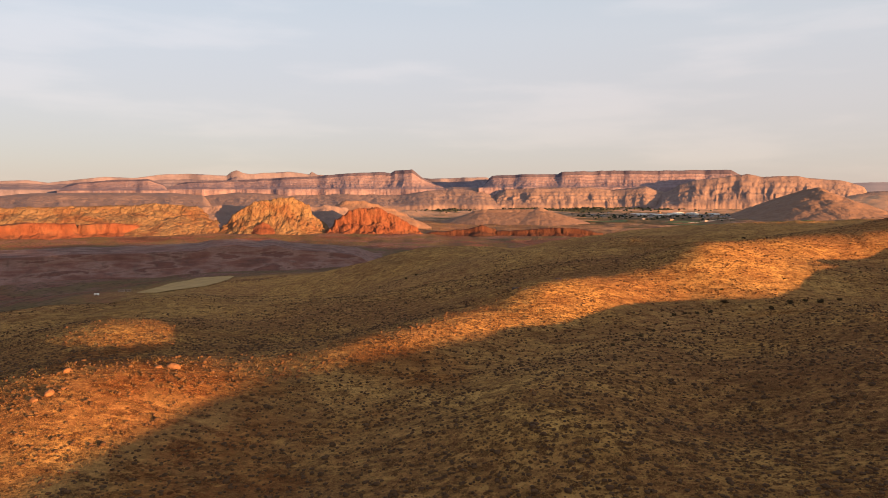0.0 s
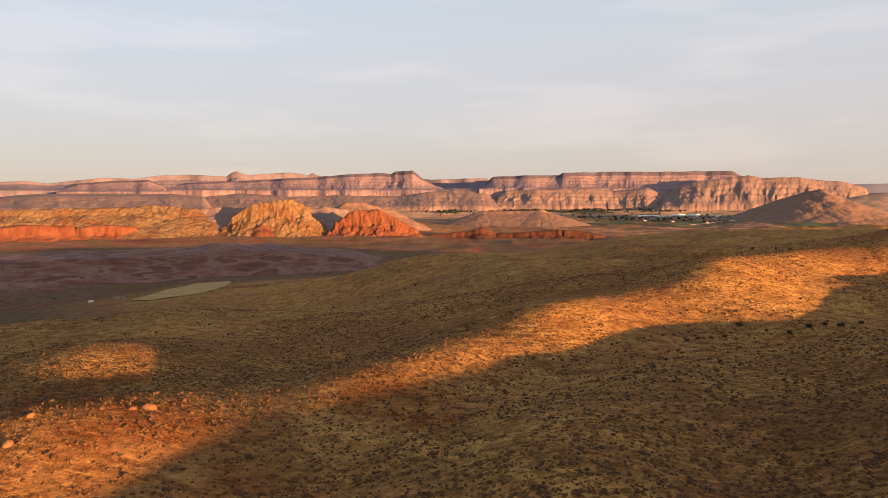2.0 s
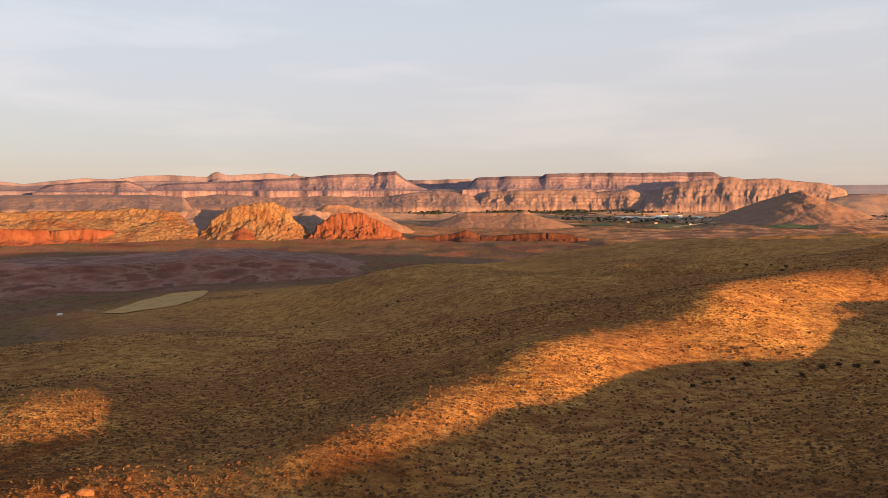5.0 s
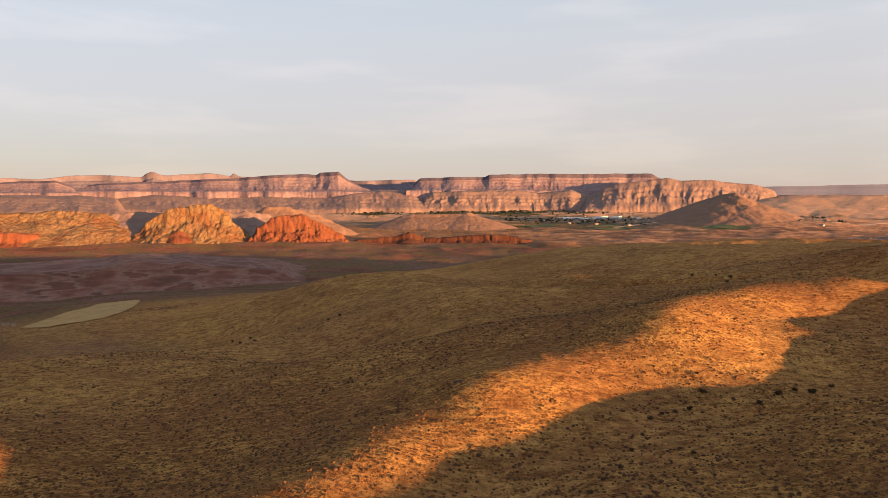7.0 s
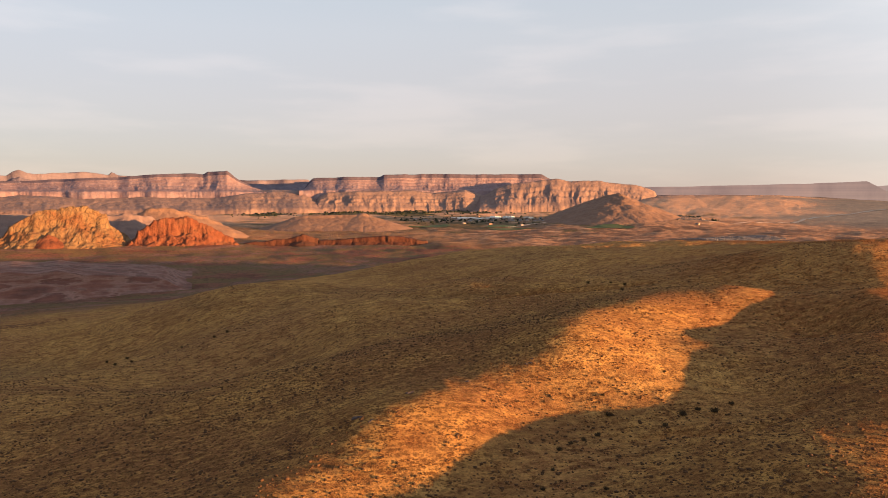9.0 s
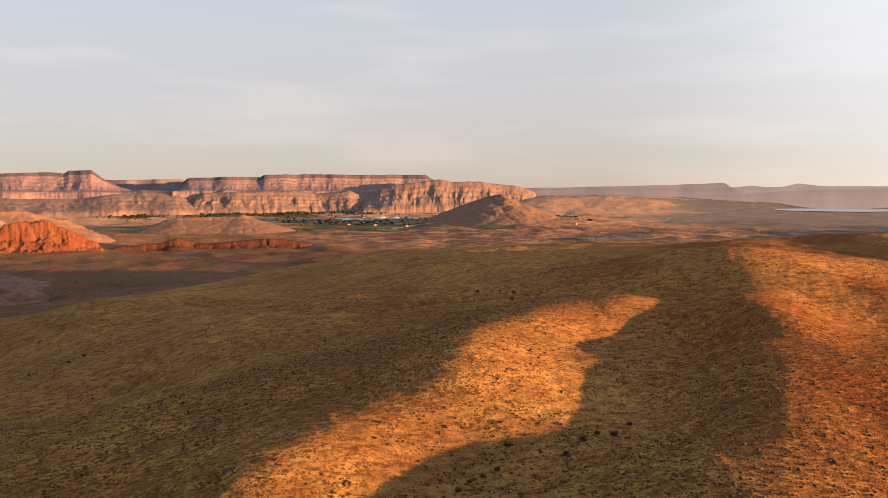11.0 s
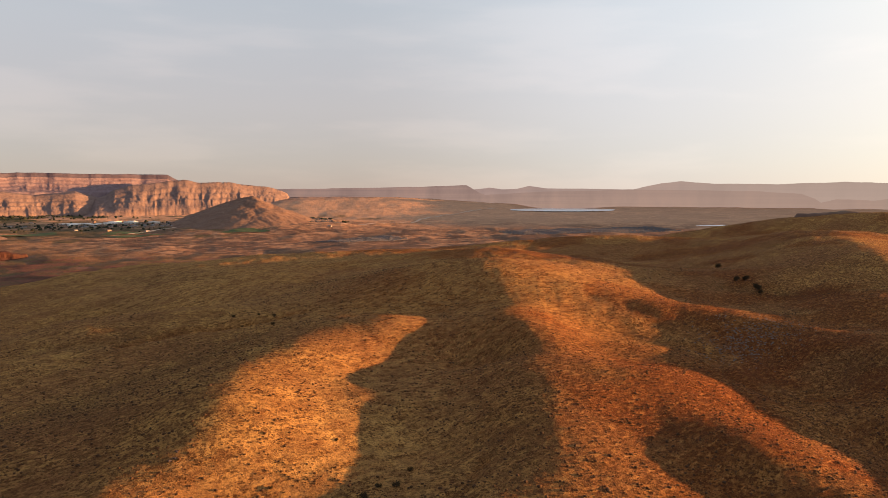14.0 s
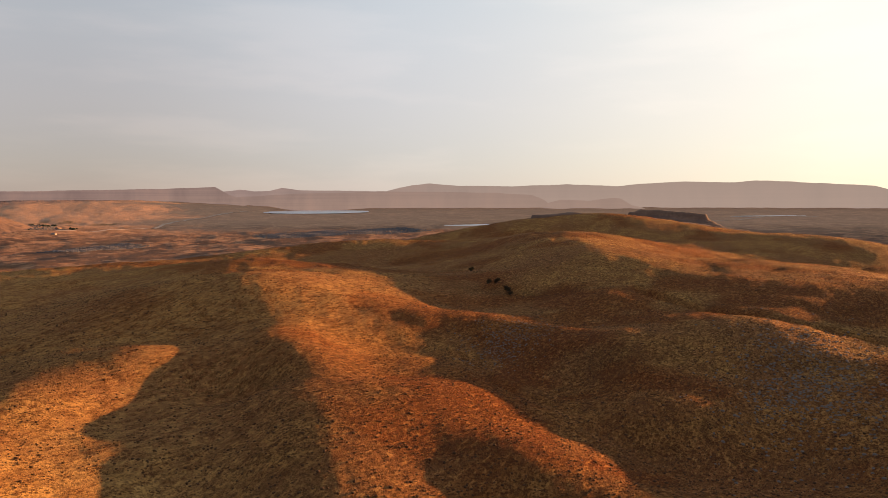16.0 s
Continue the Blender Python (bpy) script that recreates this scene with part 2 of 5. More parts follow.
    flats = mix(nt, times(nt, span(nt, noise_of(nt, p, 0.045, 6, 0.70), 0.46, 0.56), 0.75), flats, (0.085, 0.054, 0.040))
    flats = mix(nt, times(nt, span(nt, noise_of(nt, p, 0.018, 5, 0.6), 0.56, 0.62), 0.5), flats, (0.36, 0.21, 0.125))
    # pale: distance haze mixed into the far plain's base colour
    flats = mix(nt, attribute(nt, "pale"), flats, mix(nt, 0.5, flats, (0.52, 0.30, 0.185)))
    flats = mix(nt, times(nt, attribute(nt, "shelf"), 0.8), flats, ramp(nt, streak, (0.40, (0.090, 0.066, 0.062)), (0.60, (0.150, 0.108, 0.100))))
    flats = mix(nt, 1.0, flats, (1.25, 1.25, 1.25), "MULTIPLY")
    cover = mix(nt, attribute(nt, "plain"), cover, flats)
    green = ramp(nt, noise_of(nt, p, 0.03, 5, 0.7), (0.38, (0.026, 0.034, 0.018)), (0.50, (0.060, 0.056, 0.030)), (0.62, (0.120, 0.085, 0.052)))
    cover = mix(nt, attribute(nt, "green"), cover, green)
    nt.links.new(cover, bsdf.inputs["Base Color"])
    rough = times(nt, times(nt, fine, patch, "ADD"), times(nt, grain, 0.5), "ADD")
    low = node(nt, "Bump", Height=noise_of(nt, p, 0.06, 6, 0.65), Strength=times(nt, attribute(nt, "plain"), 0.7), Distance=5.0)
    n = node(nt, "Bump", Height=times(nt, rough, drift, "ADD"), Strength=0.9, Distance=0.6)
    nt.links.new(low.outputs[0], n.inputs["Normal"])
    nt.links.new(n.outputs[0], bsdf.inputs["Normal"])
    return m


def rock_material(name, stops, zscale=0.05, warp=0.012, stain=(0.12, 0.07, 0.05), flute=0.06, rough_scale=0.05, bump=2.0, crack=0.0):
    """Layered rock: colours by height, warped, with upright stains, weathering and joints."""
    m, nt, bsdf = material(name)
    p = place(nt)
    layers = noise_of(nt, place(nt, warp * 0.6, warp * 0.6, zscale), 1.0, 5, 0.62)
    colour = ramp(nt, layers, *stops)
    upright = noise_of(nt, place(nt, flute, flute, flute * 0.1), 1.0, 4, 0.6)
    colour = mix(nt, times(nt, span(nt, upright, 0.52, 0.70), 0.5), colour, stain)
    weather = noise_of(nt, p, rough_scale, 6, 0.68)
    colour = mix(nt, 0.35, colour, ramp(nt, weather, (0.25, (0.45, 0.45, 0.45)), (0.75, (1.35, 1.3, 1.25))), "MULTIPLY")
    colour = mix(nt, 1.0, colour, (1.15, 1.15, 1.15), "MULTIPLY")
    height = times(nt, weather, times(nt, upright, 0.7), "ADD")
    if crack:
        bent = node(nt, "VectorMath", Vector=p)
        nt.links.new(times(nt, noise_of(nt, p, crack * 1.6, 4), 0.9 / crack), bent.inputs[1])
        joint = nt.nodes.new("ShaderNodeTexVoronoi")
        joint.feature = "DISTANCE_TO_EDGE"
        joint.inputs["Scale"].default_value = crack
        nt.links.new(bent.outputs[0], joint.inputs["Vector"])
        open_rock = span(nt, joint.outputs["Distance"], 0.02, 0.16)
        colour = mix(nt, times(nt, times(nt, 1.0, open_rock, "SUBTRACT"), 0.28), colour, stain)
        height = times(nt, height, times(nt, open_rock, 0.25), "ADD")
    nt.links.new(colour, bsdf.inputs["Base Color"])
    relief(nt, bsdf, height, 0.9, bump)
    return m


def plain_material(name, dark, light, scale=1.0, rough=0.9, bump=0.0, spec=0.12):
    m, nt, bsdf = material(name)
    n = noise_of(nt, place(nt), scale, 4, 0.6)
    colour = ramp(nt, n, (0.3, dark), (0.7, light))
    info = nt.nodes.new("ShaderNodeNewGeometry").outputs["Random Per Island"]
    colour = mix(nt, 0.35, colour, ramp(nt, info, (0.0, (0.55, 0.55, 0.55)), (1.0, (1.4, 1.35, 1.3))), "MULTIPLY")
    nt.links.new(colour, bsdf.inputs["Base Color"])
    bsdf.inputs["Roughness"].default_value = rough
    bsdf.inputs["Specular IOR Level"].default_value = spec
    if bump:
        relief(nt, bsdf, n, 0.6, bump)
    return m


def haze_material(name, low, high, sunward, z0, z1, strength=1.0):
    """The farthest mountains and plateaus: a glowing backdrop, haze and lit slopes painted in, warmer towards the sun.
    """
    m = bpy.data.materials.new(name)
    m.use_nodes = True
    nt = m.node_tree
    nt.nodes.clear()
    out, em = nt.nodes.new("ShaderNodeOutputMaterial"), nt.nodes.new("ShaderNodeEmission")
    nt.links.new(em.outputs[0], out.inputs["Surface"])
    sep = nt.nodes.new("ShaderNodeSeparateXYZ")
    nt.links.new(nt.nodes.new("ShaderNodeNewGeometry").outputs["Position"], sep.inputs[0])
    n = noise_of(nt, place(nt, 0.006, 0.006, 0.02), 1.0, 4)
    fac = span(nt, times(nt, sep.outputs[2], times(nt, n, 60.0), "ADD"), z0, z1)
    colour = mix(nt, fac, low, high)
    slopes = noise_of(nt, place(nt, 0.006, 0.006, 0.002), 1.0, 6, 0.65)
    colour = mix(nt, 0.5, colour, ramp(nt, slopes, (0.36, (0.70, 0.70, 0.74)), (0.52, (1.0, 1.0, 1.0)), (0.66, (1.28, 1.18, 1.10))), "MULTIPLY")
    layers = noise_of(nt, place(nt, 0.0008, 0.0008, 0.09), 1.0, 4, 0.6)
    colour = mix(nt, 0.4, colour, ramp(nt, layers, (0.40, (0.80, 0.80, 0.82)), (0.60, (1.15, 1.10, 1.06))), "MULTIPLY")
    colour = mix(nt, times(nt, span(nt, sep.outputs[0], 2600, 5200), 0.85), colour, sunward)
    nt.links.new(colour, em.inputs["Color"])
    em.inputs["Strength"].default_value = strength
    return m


GROUND = ground_material()
# bluish base colours stand in for the air's haze over the banded mesas
HAZY_STRIPED = rock_material("haze_tinted_striped_rock", [(0.28, (0.118, 0.080, 0.090)), (0.42, (0.138, 0.096, 0.106)), (0.5, (0.150, 0.108, 0.118)), (0.58, (0.128, 0.088, 0.098)), (0.72, (0.120, 0.082, 0.092))],
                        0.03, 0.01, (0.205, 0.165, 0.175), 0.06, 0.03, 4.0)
# skyline variant, with still more haze painted into its base colour
HAZE_TINTED = rock_material("haze_tinted_rock", [(0.3, (0.086, 0.072, 0.094)), (0.5, (0.100, 0.084, 0.106)), (0.7, (0.092, 0.078, 0.100))], 0.03, 0.01, (0.112, 0.096, 0.116), 0.05, 0.03, 4.0)
TAN = rock_material("tan_rock", [(0.3, (0.118, 0.080, 0.074)), (0.5, (0.145, 0.100, 0.090)), (0.7, (0.130, 0.088, 0.080))], 0.03, 0.01, (0.098, 0.068, 0.066), 0.03, 0.03, 5.0)
OCHRE = rock_material("ochre_cinder", [(0.3, (0.115, 0.068, 0.052)), (0.5, (0.145, 0.088, 0.064)), (0.7, (0.135, 0.080, 0.058))], 0.03, 0.01, (0.10, 0.06, 0.045), 0.03, 0.03, 4.0)
GOLDEN = rock_material("golden_sandstone", [(0.30, (0.095, 0.040, 0.021)), (0.42, (0.112, 0.058, 0.029)), (0.55, (0.130, 0.084, 0.045)), (0.75, (0.118, 0.070, 0.036))], 0.02, 0.03, (0.07, 0.036, 0.024), 0.05, 0.09, 5.0, 0.055)
RED = rock_material("red_sandstone", [(0.30, (0.078, 0.025, 0.014)), (0.5, (0.112, 0.040, 0.022)), (0.7, (0.108, 0.050, 0.028))], 0.03, 0.03, (0.038, 0.017, 0.013), 0.07, 0.09, 5.0)
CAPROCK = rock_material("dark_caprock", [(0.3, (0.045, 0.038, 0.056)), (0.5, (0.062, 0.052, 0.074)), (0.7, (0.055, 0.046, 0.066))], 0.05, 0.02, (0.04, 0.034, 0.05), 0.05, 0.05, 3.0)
DARK = rock_material("dark_basalt_slope", [(0.3, (0.090, 0.054, 0.044)), (0.5, (0.13, 0.08, 0.06)), (0.7, (0.18, 0.11, 0.075))], 0.05, 0.02, (0.05, 0.035, 0.03), 0.05, 0.05, 2.0)
BADLAND = rock_material("banded_badlands_clay", [(0.30, (0.075, 0.034, 0.026)), (0.44, (0.120, 0.054, 0.042)), (0.54, (0.160, 0.092, 0.076)), (0.60, (0.088, 0.040, 0.032)), (0.75, (0.125, 0.054, 0.040))], 0.11, 0.03, (0.055, 0.033, 0.028), 0.05, 0.06, 2.0)
# red sandstone with partial shadow put into its colour, for the low cliffs
SHADED_RED = rock_material("shaded_red_sandstone", [(0.30, (0.036, 0.014, 0.010)), (0.5, (0.054, 0.021, 0.014)), (0.7, (0.050, 0.024, 0.016))], 0.03, 0.03, (0.035, 0.016, 0.012), 0.07, 0.08, 3.0)

# Landforms of the highland, shaped to fit the camera's view and its sunlit bands: centre x, centre y, radius, height
# over the plain.
HIGH_GROUND = [
    (150, 250, 420, -103), (450, 350, 420, 133.3), (0, -100, 500, 81.7), (250, 600, 380, 1.2),
    (-50, 350, 350, 32.5), (43, 108, 15, -4.6), (80, 198, 25, -9.2), (158, 154, 24, -14.6),
    (-57, 135, 25, 28.5), (66, 122, 17, 8), (55, 186, 23, -1.2), (113, 191, 25, -2.5),
    (63, 166, 21, 1.9), (5, 161, 22, 3), (52, 214, 26, -15.5), (-19, 135, 22, 0),
    (17, 103, 16, 5.2), (180, 189, 29, 15.5), (5, 186, 25, -2.7), (183, 167, 27, -17.7),
    (129, 170, 24, -0.1), (28, 139, 19, 7.7), (-88, 189, 31, 24.3), (-38, 137, 23, 0.9),
]
BENCHES = [
    (-29, 184, 26, 4.1), (94, 173, 22, 2.5), (78, 233, 28, 30.6), (250, 139, 32, -3),
    (-43, 115, 22, -4.4), (220, 117, 28, -8.7), (-47, 163, 26, -7.3), (226, 153, 30, -4.3),
    (34, 200, 25, 12.9), (153, 178, 26, 14.8), (234, 200, 34, 1.4), (-71, 209, 31, -14.2),
    (110, 229, 29, -0.1), (79, 145, 19, -3.7), (253, 102, 31, -0.7), (285, 213, 39, -20.2),
    (-88, 165, 29, -10.7), (-60, 232, 32, 5.1), (133, 250, 32, 15.1), (-1, 209, 27, 1.7),
    (-2, 125, 20, -1.1), (20, 236, 29, -1.7), (142, 219, 29, -35.3), (215, 87, 27, -8.5),
]
RISES = [
    (116, 269, 33, 5), (183, 281, 37, 1.8), (301, 240, 42, 13.3), (194, 236, 34, 8.3),
    (87, 255, 31, -13.9), (41, 301, 36, -4.7), (273, 262, 41, -12.5), (16, 265, 32, 6.2),
    (58, 276, 33, 9.5), (286, 151, 36, 1.5), (169, 232, 32, 3.8), (315, 117, 38, -4.7),
    (352, 279, 49, -4.3), (285, 183, 37, 9.2), (40, 50, 12, -2), (0, 0, 19, 2.2),
    (343, 178, 43, 11), (40, 351, 41, 9.5), (-14, 270, 34, 0.2), (349, 221, 45, -22.5),
    (322, 148, 39, 7), (352, 321, 52, 1.8), (126, 371, 44, -1.8), (333, 466, 62, -3.1),
]
SPURS = [
    (548, 121, 62, -9.1), (-162, 290, 44, 7.6), (500, 304, 63, -16.9), (172, 359, 44, -2.1),
    (584, 164, 67, 7.2), (414, 467, 67, 13), (-16, 342, 41, -17.6), (296, 322, 47, 8),
    (110, 90, 16, -4.3), (584, 260, 70, 14.6), (509, 85, 58, 3.9), (0, 394, 46, 2.8),
    (629, 202, 72, -15.5), (383, 163, 46, -3.5), (438, 337, 60, 1.8), (-60, 60, 23, 3.8),
    (415, 202, 51, -13.1), (699, 283, 82, 16.3), (84, 390, 45, 0.4), (379, 393, 59, -12.7),
    (316, 386, 54, 7), (714, 562, 98, 18.5), (561, 348, 71, -6.5), (150, 60, 20, -6),
]
SHOULDERS = [
    (-156, 412, 54, 6.1), (636, 324, 77, 0.3), (75, 458, 52, -6.5), (471, 224, 57, 6.9),
    (630, 411, 81, -16.9), (-50, 306, 39, 5.9), (545, 530, 82, -18.8), (-133, 467, 58, -11.8),
    (-77, 462, 55, -16.2), (-150, 100, 33, 8.8), (776, 25, 86, -6.4), (695, 481, 91, -5.6),
    (249, 369, 48, 3.1), (878, 110, 97, -4.7), (945, 176, 105, 2.3), (1007, 241, 112, 2.3),
    (23, 469, 54, 5.2), (83, 333, 39, -3.8), (583, 601, 90, 13.3), (156, 486, 56, -21),
    (1103, 199, 122, 10.4), (-76, 364, 45, 0.5), (-132, 554, 66, -5.2), (1088, 303, 122, 31.7),
]
HOLLOWS = [
    (618, 65, 69, 8.1), (1056, 426, 123, 29.3), (1019, 524, 123, 16.5), (963, 635, 124, 35.8),
    (-37, 526, 61, 13.2), (658, 105, 74, 6), (716, 155, 80, -13.7), (127, 440, 51, 20.9),
    (-300, 450, 66, -22.8), (850, 40, 94, 4.5), (950, 60, 105, 11.8), (950, 350, 109, -0.4),
    (1000, -20, 110, 24.6), (-450, 600, 89, -12.1), (200, -150, 37, -1.3), (0, -200, 38, 6.2),
    (-120, 1080, 120, -3.4), (1108, 44, 121, 14.6), (-250, 50, 43, 0.3), (-300, 200, 51, -3.5),
    (80, 1200, 131, -4.7), (109, 656, 74, -1), (190, 564, 65, 2.3), (300, 1250, 139, -2.7),
]
FAR_SLOPES = [
    (397, 539, 72, -1.8), (-400, -100, 62, -0.6), (640, 900, 118, -22.6), (-600, 900, 124, -2.4),
    (-500, 200, 71, -18.4), (-350, 1100, 129, -1.2), (480, 1120, 131, -11), (250, 584, 69, 13.6),
    (1250, 300, 139, 18.5), (1300, 100, 142, 21.7), (760, 440, 95, 18.3), (1590, 330, 175, 87.6),
    (-700, 500, 103, -9.2), (880, 480, 108, -31.2), (192, 709, 80, 8), (189, 629, 72, -6.1),
    (0, -500, 70, 5.8), (318, 537, 68, -10.7), (500, -400, 78, 7), (1150, -300, 132, -2.2),
    (1000, 800, 137, -30.8), (1250, -100, 138, 11), (1200, 500, 140, 11.5), (1300, 700, 158, -4.9),
]
OUTER_SLOPES = [
    (760, 720, 112, -23.5), (860, 640, 115, 3.6), (58, 631, 71, -0.9), (-261, 817, 97, -0.1),
    (1650, 0, 179, 8.3), (1600, 600, 183, -17.2), (391, 684, 85, 8.5), (65, 734, 82, 7.5),
    (-20, 600, 68, 7.6), (229, 824, 93, 13), (-81, 817, 92, -3.6), (328, 808, 94, 5.8),
    (764, 201, 86, 14.4), (20, 150, 16, -8.8), (45, 175, 16, -2.4), (75, 205, 16, -1.5),
    (100, 225, 18, -1.4), (130, 250, 18, -1), (10, 185, 16, -3.8), (40, 215, 16, 2.4),
    (70, 245, 18, -8.7), (150, 200, 18, 7.9), (165, 175, 18, -2.7), (190, 205, 18, -8.3),
]
KNOLLS = [
    (215, 240, 20, -0.7), (240, 265, 22, 7.2), (265, 235, 20, -0.6), (230, 215, 18, -7.7),
    (205, 180, 18, -0.3), (180, 150, 18, 12.9), (-30, 150, 16, -2.3), (-60, 140, 18, -11),
    (-85, 165, 20, 5.9), (-40, 120, 18, -2.7), (0, 135, 16, -0.7), (60, 130, 18, -6.7),
    (90, 150, 18, 4.9), (120, 160, 18, 0.1), (110, 190, 16, 4.2), (135, 225, 16, 5.8),
    (300, 260, 24, 6.3), (330, 220, 24, 8.6), (290, 190, 22, -9.8), (260, 160, 22, -14.4),
    (240, 125, 22, 7.8), (300, 130, 24, -7.5), (270, 95, 24, -5.4), (340, 165, 24, -11.4),
]
SUNWARD = [
    (380, 140, 28, -3.9), (400, 190, 28, 8.9), (170, 270, 20, -9.7), (160, 310, 24, 3.9),
    (220, 300, 24, -5.1), (5, 160, 11, 3.7), (25, 188, 11, 1.3), (45, 207, 11, 3.4),
    (62, 222, 12, 1.6), (88, 248, 13, 1.7), (112, 270, 13, 1.2), (62, 190, 12, 3.5),
    (85, 200, 12, 2.3), (100, 210, 12, 0.6), (118, 215, 13, 4.5), (140, 235, 13, 4.3),
    (150, 255, 14, -4.7), (-15, 150, 12, 3.3), (-45, 132, 12, -2.4), (-70, 150, 13, -2),
    (-20, 165, 12, 1.5), (160, 190, 13, -2.2), (175, 170, 13, -1.1), (225, 200, 13, -1),
]
# those south of y 50 are unseen, added to cast shadows into view
SWELLS_AND_SHADOW_HILLS = [
    (245, 215, 13, 3.3), (150, 160, 13, 2.1), (190, 250, 14, -14), (205, 225, 14, -3.3),
    (185, 290, 15, 5.2), (250, 250, 15, -2.5), (280, 215, 15, 1.7), (300, 235, 16, -0.6),
    (125, 260, 12, -2.6), (0, 180, 12, 3.8), (20, 200, 12, 2.5), (90, 45, 40, 3.5),
    (150, 20, 45, 1.6), (60, -20, 60, 2.6), (160, -60, 70, 6.4), (230, 40, 40, -3.7),
    (260, -30, 60, 12.2), (310, 25, 45, -8.5), (360, -40, 60, -0.5), (400, 30, 45, -4.7),
    (470, 10, 45, 4.2), (470, -70, 60, 9.4), (540, 0, 45, -3.1), (600, -20, 45, -3.3),
]
# mostly unseen hills, added to block low sun from the slopes in view
SHADOW_HILLS = [
    (600, -100, 60, 0.5), (670, 0, 45, -1), (740, -20, 50, 3.7), (330, -110, 70, 1.7),
    (-80, 168, 18, -3.3), (0, 40, 40, -4.3), (-60, 70, 40, 0.3),
]
LANDFORMS = HIGH_GROUND + BENCHES + RISES + SPURS + SHOULDERS + HOLLOWS + FAR_SLOPES + OUTER_SLOPES + KNOLLS + SUNWARD + SWELLS_AND_SHADOW_HILLS + SHADOW_HILLS

# ---- ground ----
# waters: centre, half length, half width, turn in degrees, level
WATERS = [(3490, 2640, 430, 300, 36.3, -27), (2930, 1310, 175, 55, -43, -66), (4000, 150, 210, 45, -50, -44)]


def plain_level(r):
    """The plain lies flat at first and rises gently towards the escarpments."""
    return np.interp(r, [0, 2400, 3000, 3600, 4200, 4800, 5400], [-85, -82, -69, -55, -36, -15, -5])


def highland(x, y):
    total = np.zeros_like(x)
    for cx, cy, radius, height in LANDFORMS:
        near = (np.abs(x - cx) < 4.2 * radius) & (np.abs(y - cy) < 4.2 * radius)
        total[near] += height * np.exp(-((x[near] - cx) ** 2 + (y[near] - cy) ** 2) / (2 * radius * radius))
    return total


# dry washes cut into the hills: way points, depth, half width
WASHES = [([(112, 374), (124, 372), (140, 372), (158, 369), (172, 361), (187, 357)], 3.0, 6.0), ([(425, 165), (413, 150), (394, 130), (376, 110), (368, 86), (360, 64), (350, 40)], 3.0, 6.5),
          ([(275, 210), (257, 192), (245, 166), (229, 144), (216, 120)], 1.6, 9.0), ([(84, 187), (98, 187), (108, 184), (125, 188)], 0.9, 3.0)]


def carve(x, y):
    """How deep the washes run at each place."""
    total = np.zeros_like(x)
    for line, depth, wide in WASHES:
        px, py = np.array(line, float).T
        near = (x > px.min() - 40) & (x < px.max() + 40) & (y > py.min() - 40) & (y < py.max() + 40)
        if not near.any():
            continue
        qx, qy = x[near], y[near]
        qx, qy = qx + 7 * fbm(qx / 26, qy / 26, 131, 3), qy + 7 * fbm(qx / 26, qy / 26, 137, 3)
        gap = np.full(qx.shape, 1e9)
        for ax, ay, bx, by in zip(px[:-1], py[:-1], px[1:], py[1:]):
            t = np.clip(((qx - ax) * (bx - ax) + (qy - ay) * (by - ay)) / ((bx - ax) ** 2 + (by - ay) ** 2), 0, 1)
            gap = np.minimum(gap, np.hypot(qx - ax - t * (bx - ax), qy - ay - t * (by - ay)))
        total[near] += depth * (1 - smooth(0.2, 1.0, gap / wide))
    return total


def ground_level(x, y):
    x, y = np.asarray(x, float), np.asarray(y, float)
    up = highland(x, y)
    far = np.hypot(x, y)
    shelf = smooth(1660, 1830, far) * (1 - smooth(2300, 2700, far)) * (1 - smooth(-120, 80, x))
    z = plain_level(far) + up + 11 * shelf + 36 * np.exp(-((x - 1500) ** 2 + (y - 2600) ** 2) / (2 * 250 ** 2))
    bearing = np.arctan2(x, y)
    # the aprons that climb to the foot of the plateaus and mesas
    z = z + 66 * smooth(3300, 4700, far) * smooth(0.42, 0.56, bearing) * (1 - smooth(0.66, 0.95, bearing))
    z = z + 86 * smooth(4060, 4330, y) * smooth(-0.75, -0.6, bearing) * (1 - smooth(0.40, 0.5, bearing))
    on = smooth(8, 40, up)
    off = 1 - on
    for cx, cy, along, across, turn, level in WATERS:
        c, sn = math.cos(radians(turn)), math.sin(radians(turn))
        u, v = (x - cx) * c + (y - cy) * sn, (y - cy) * c - (x - cx) * sn
        k = 1 - smooth(1.0, 1.5, np.hypot(u / along, v / across))
        z = z + k * (level - 2.5 - z)
        off = off * (1 - k)
    wx, wy = x + 14 * fbm(x / 60, y / 60, 31, 3), y + 14 * fbm(x / 60, y / 60, 47, 3)
    gully = ridged(wx / 75, wy / 75, 5, 4)
    z = z + on * (1.1 * (gully - 0.6) + 0.5 * fbm(x / 22, y / 22, 11, 4) + 0.22 * fbm(x / 3.5, y / 3.5, 21, 3))
    rugged = np.maximum(smooth(230, 300, x), smooth(60, 120, (y - 150) - 0.75 * (x + 30))) * on
    z = z + rugged * (4.6 * (ridged(wx / 120, wy / 120, 141, 4) - 0.62) + 2.0 * fbm(x / 40, y / 40, 151, 4) + 0.5 * fbm(x / 9, y / 9, 155, 3)) - carve(x, y)
    z = z + off * (8 * (ridged(x / 260, y / 260, 61, 5) - 0.55) + 5 * fbm(x / 90, y / 90, 71, 4))
    return z


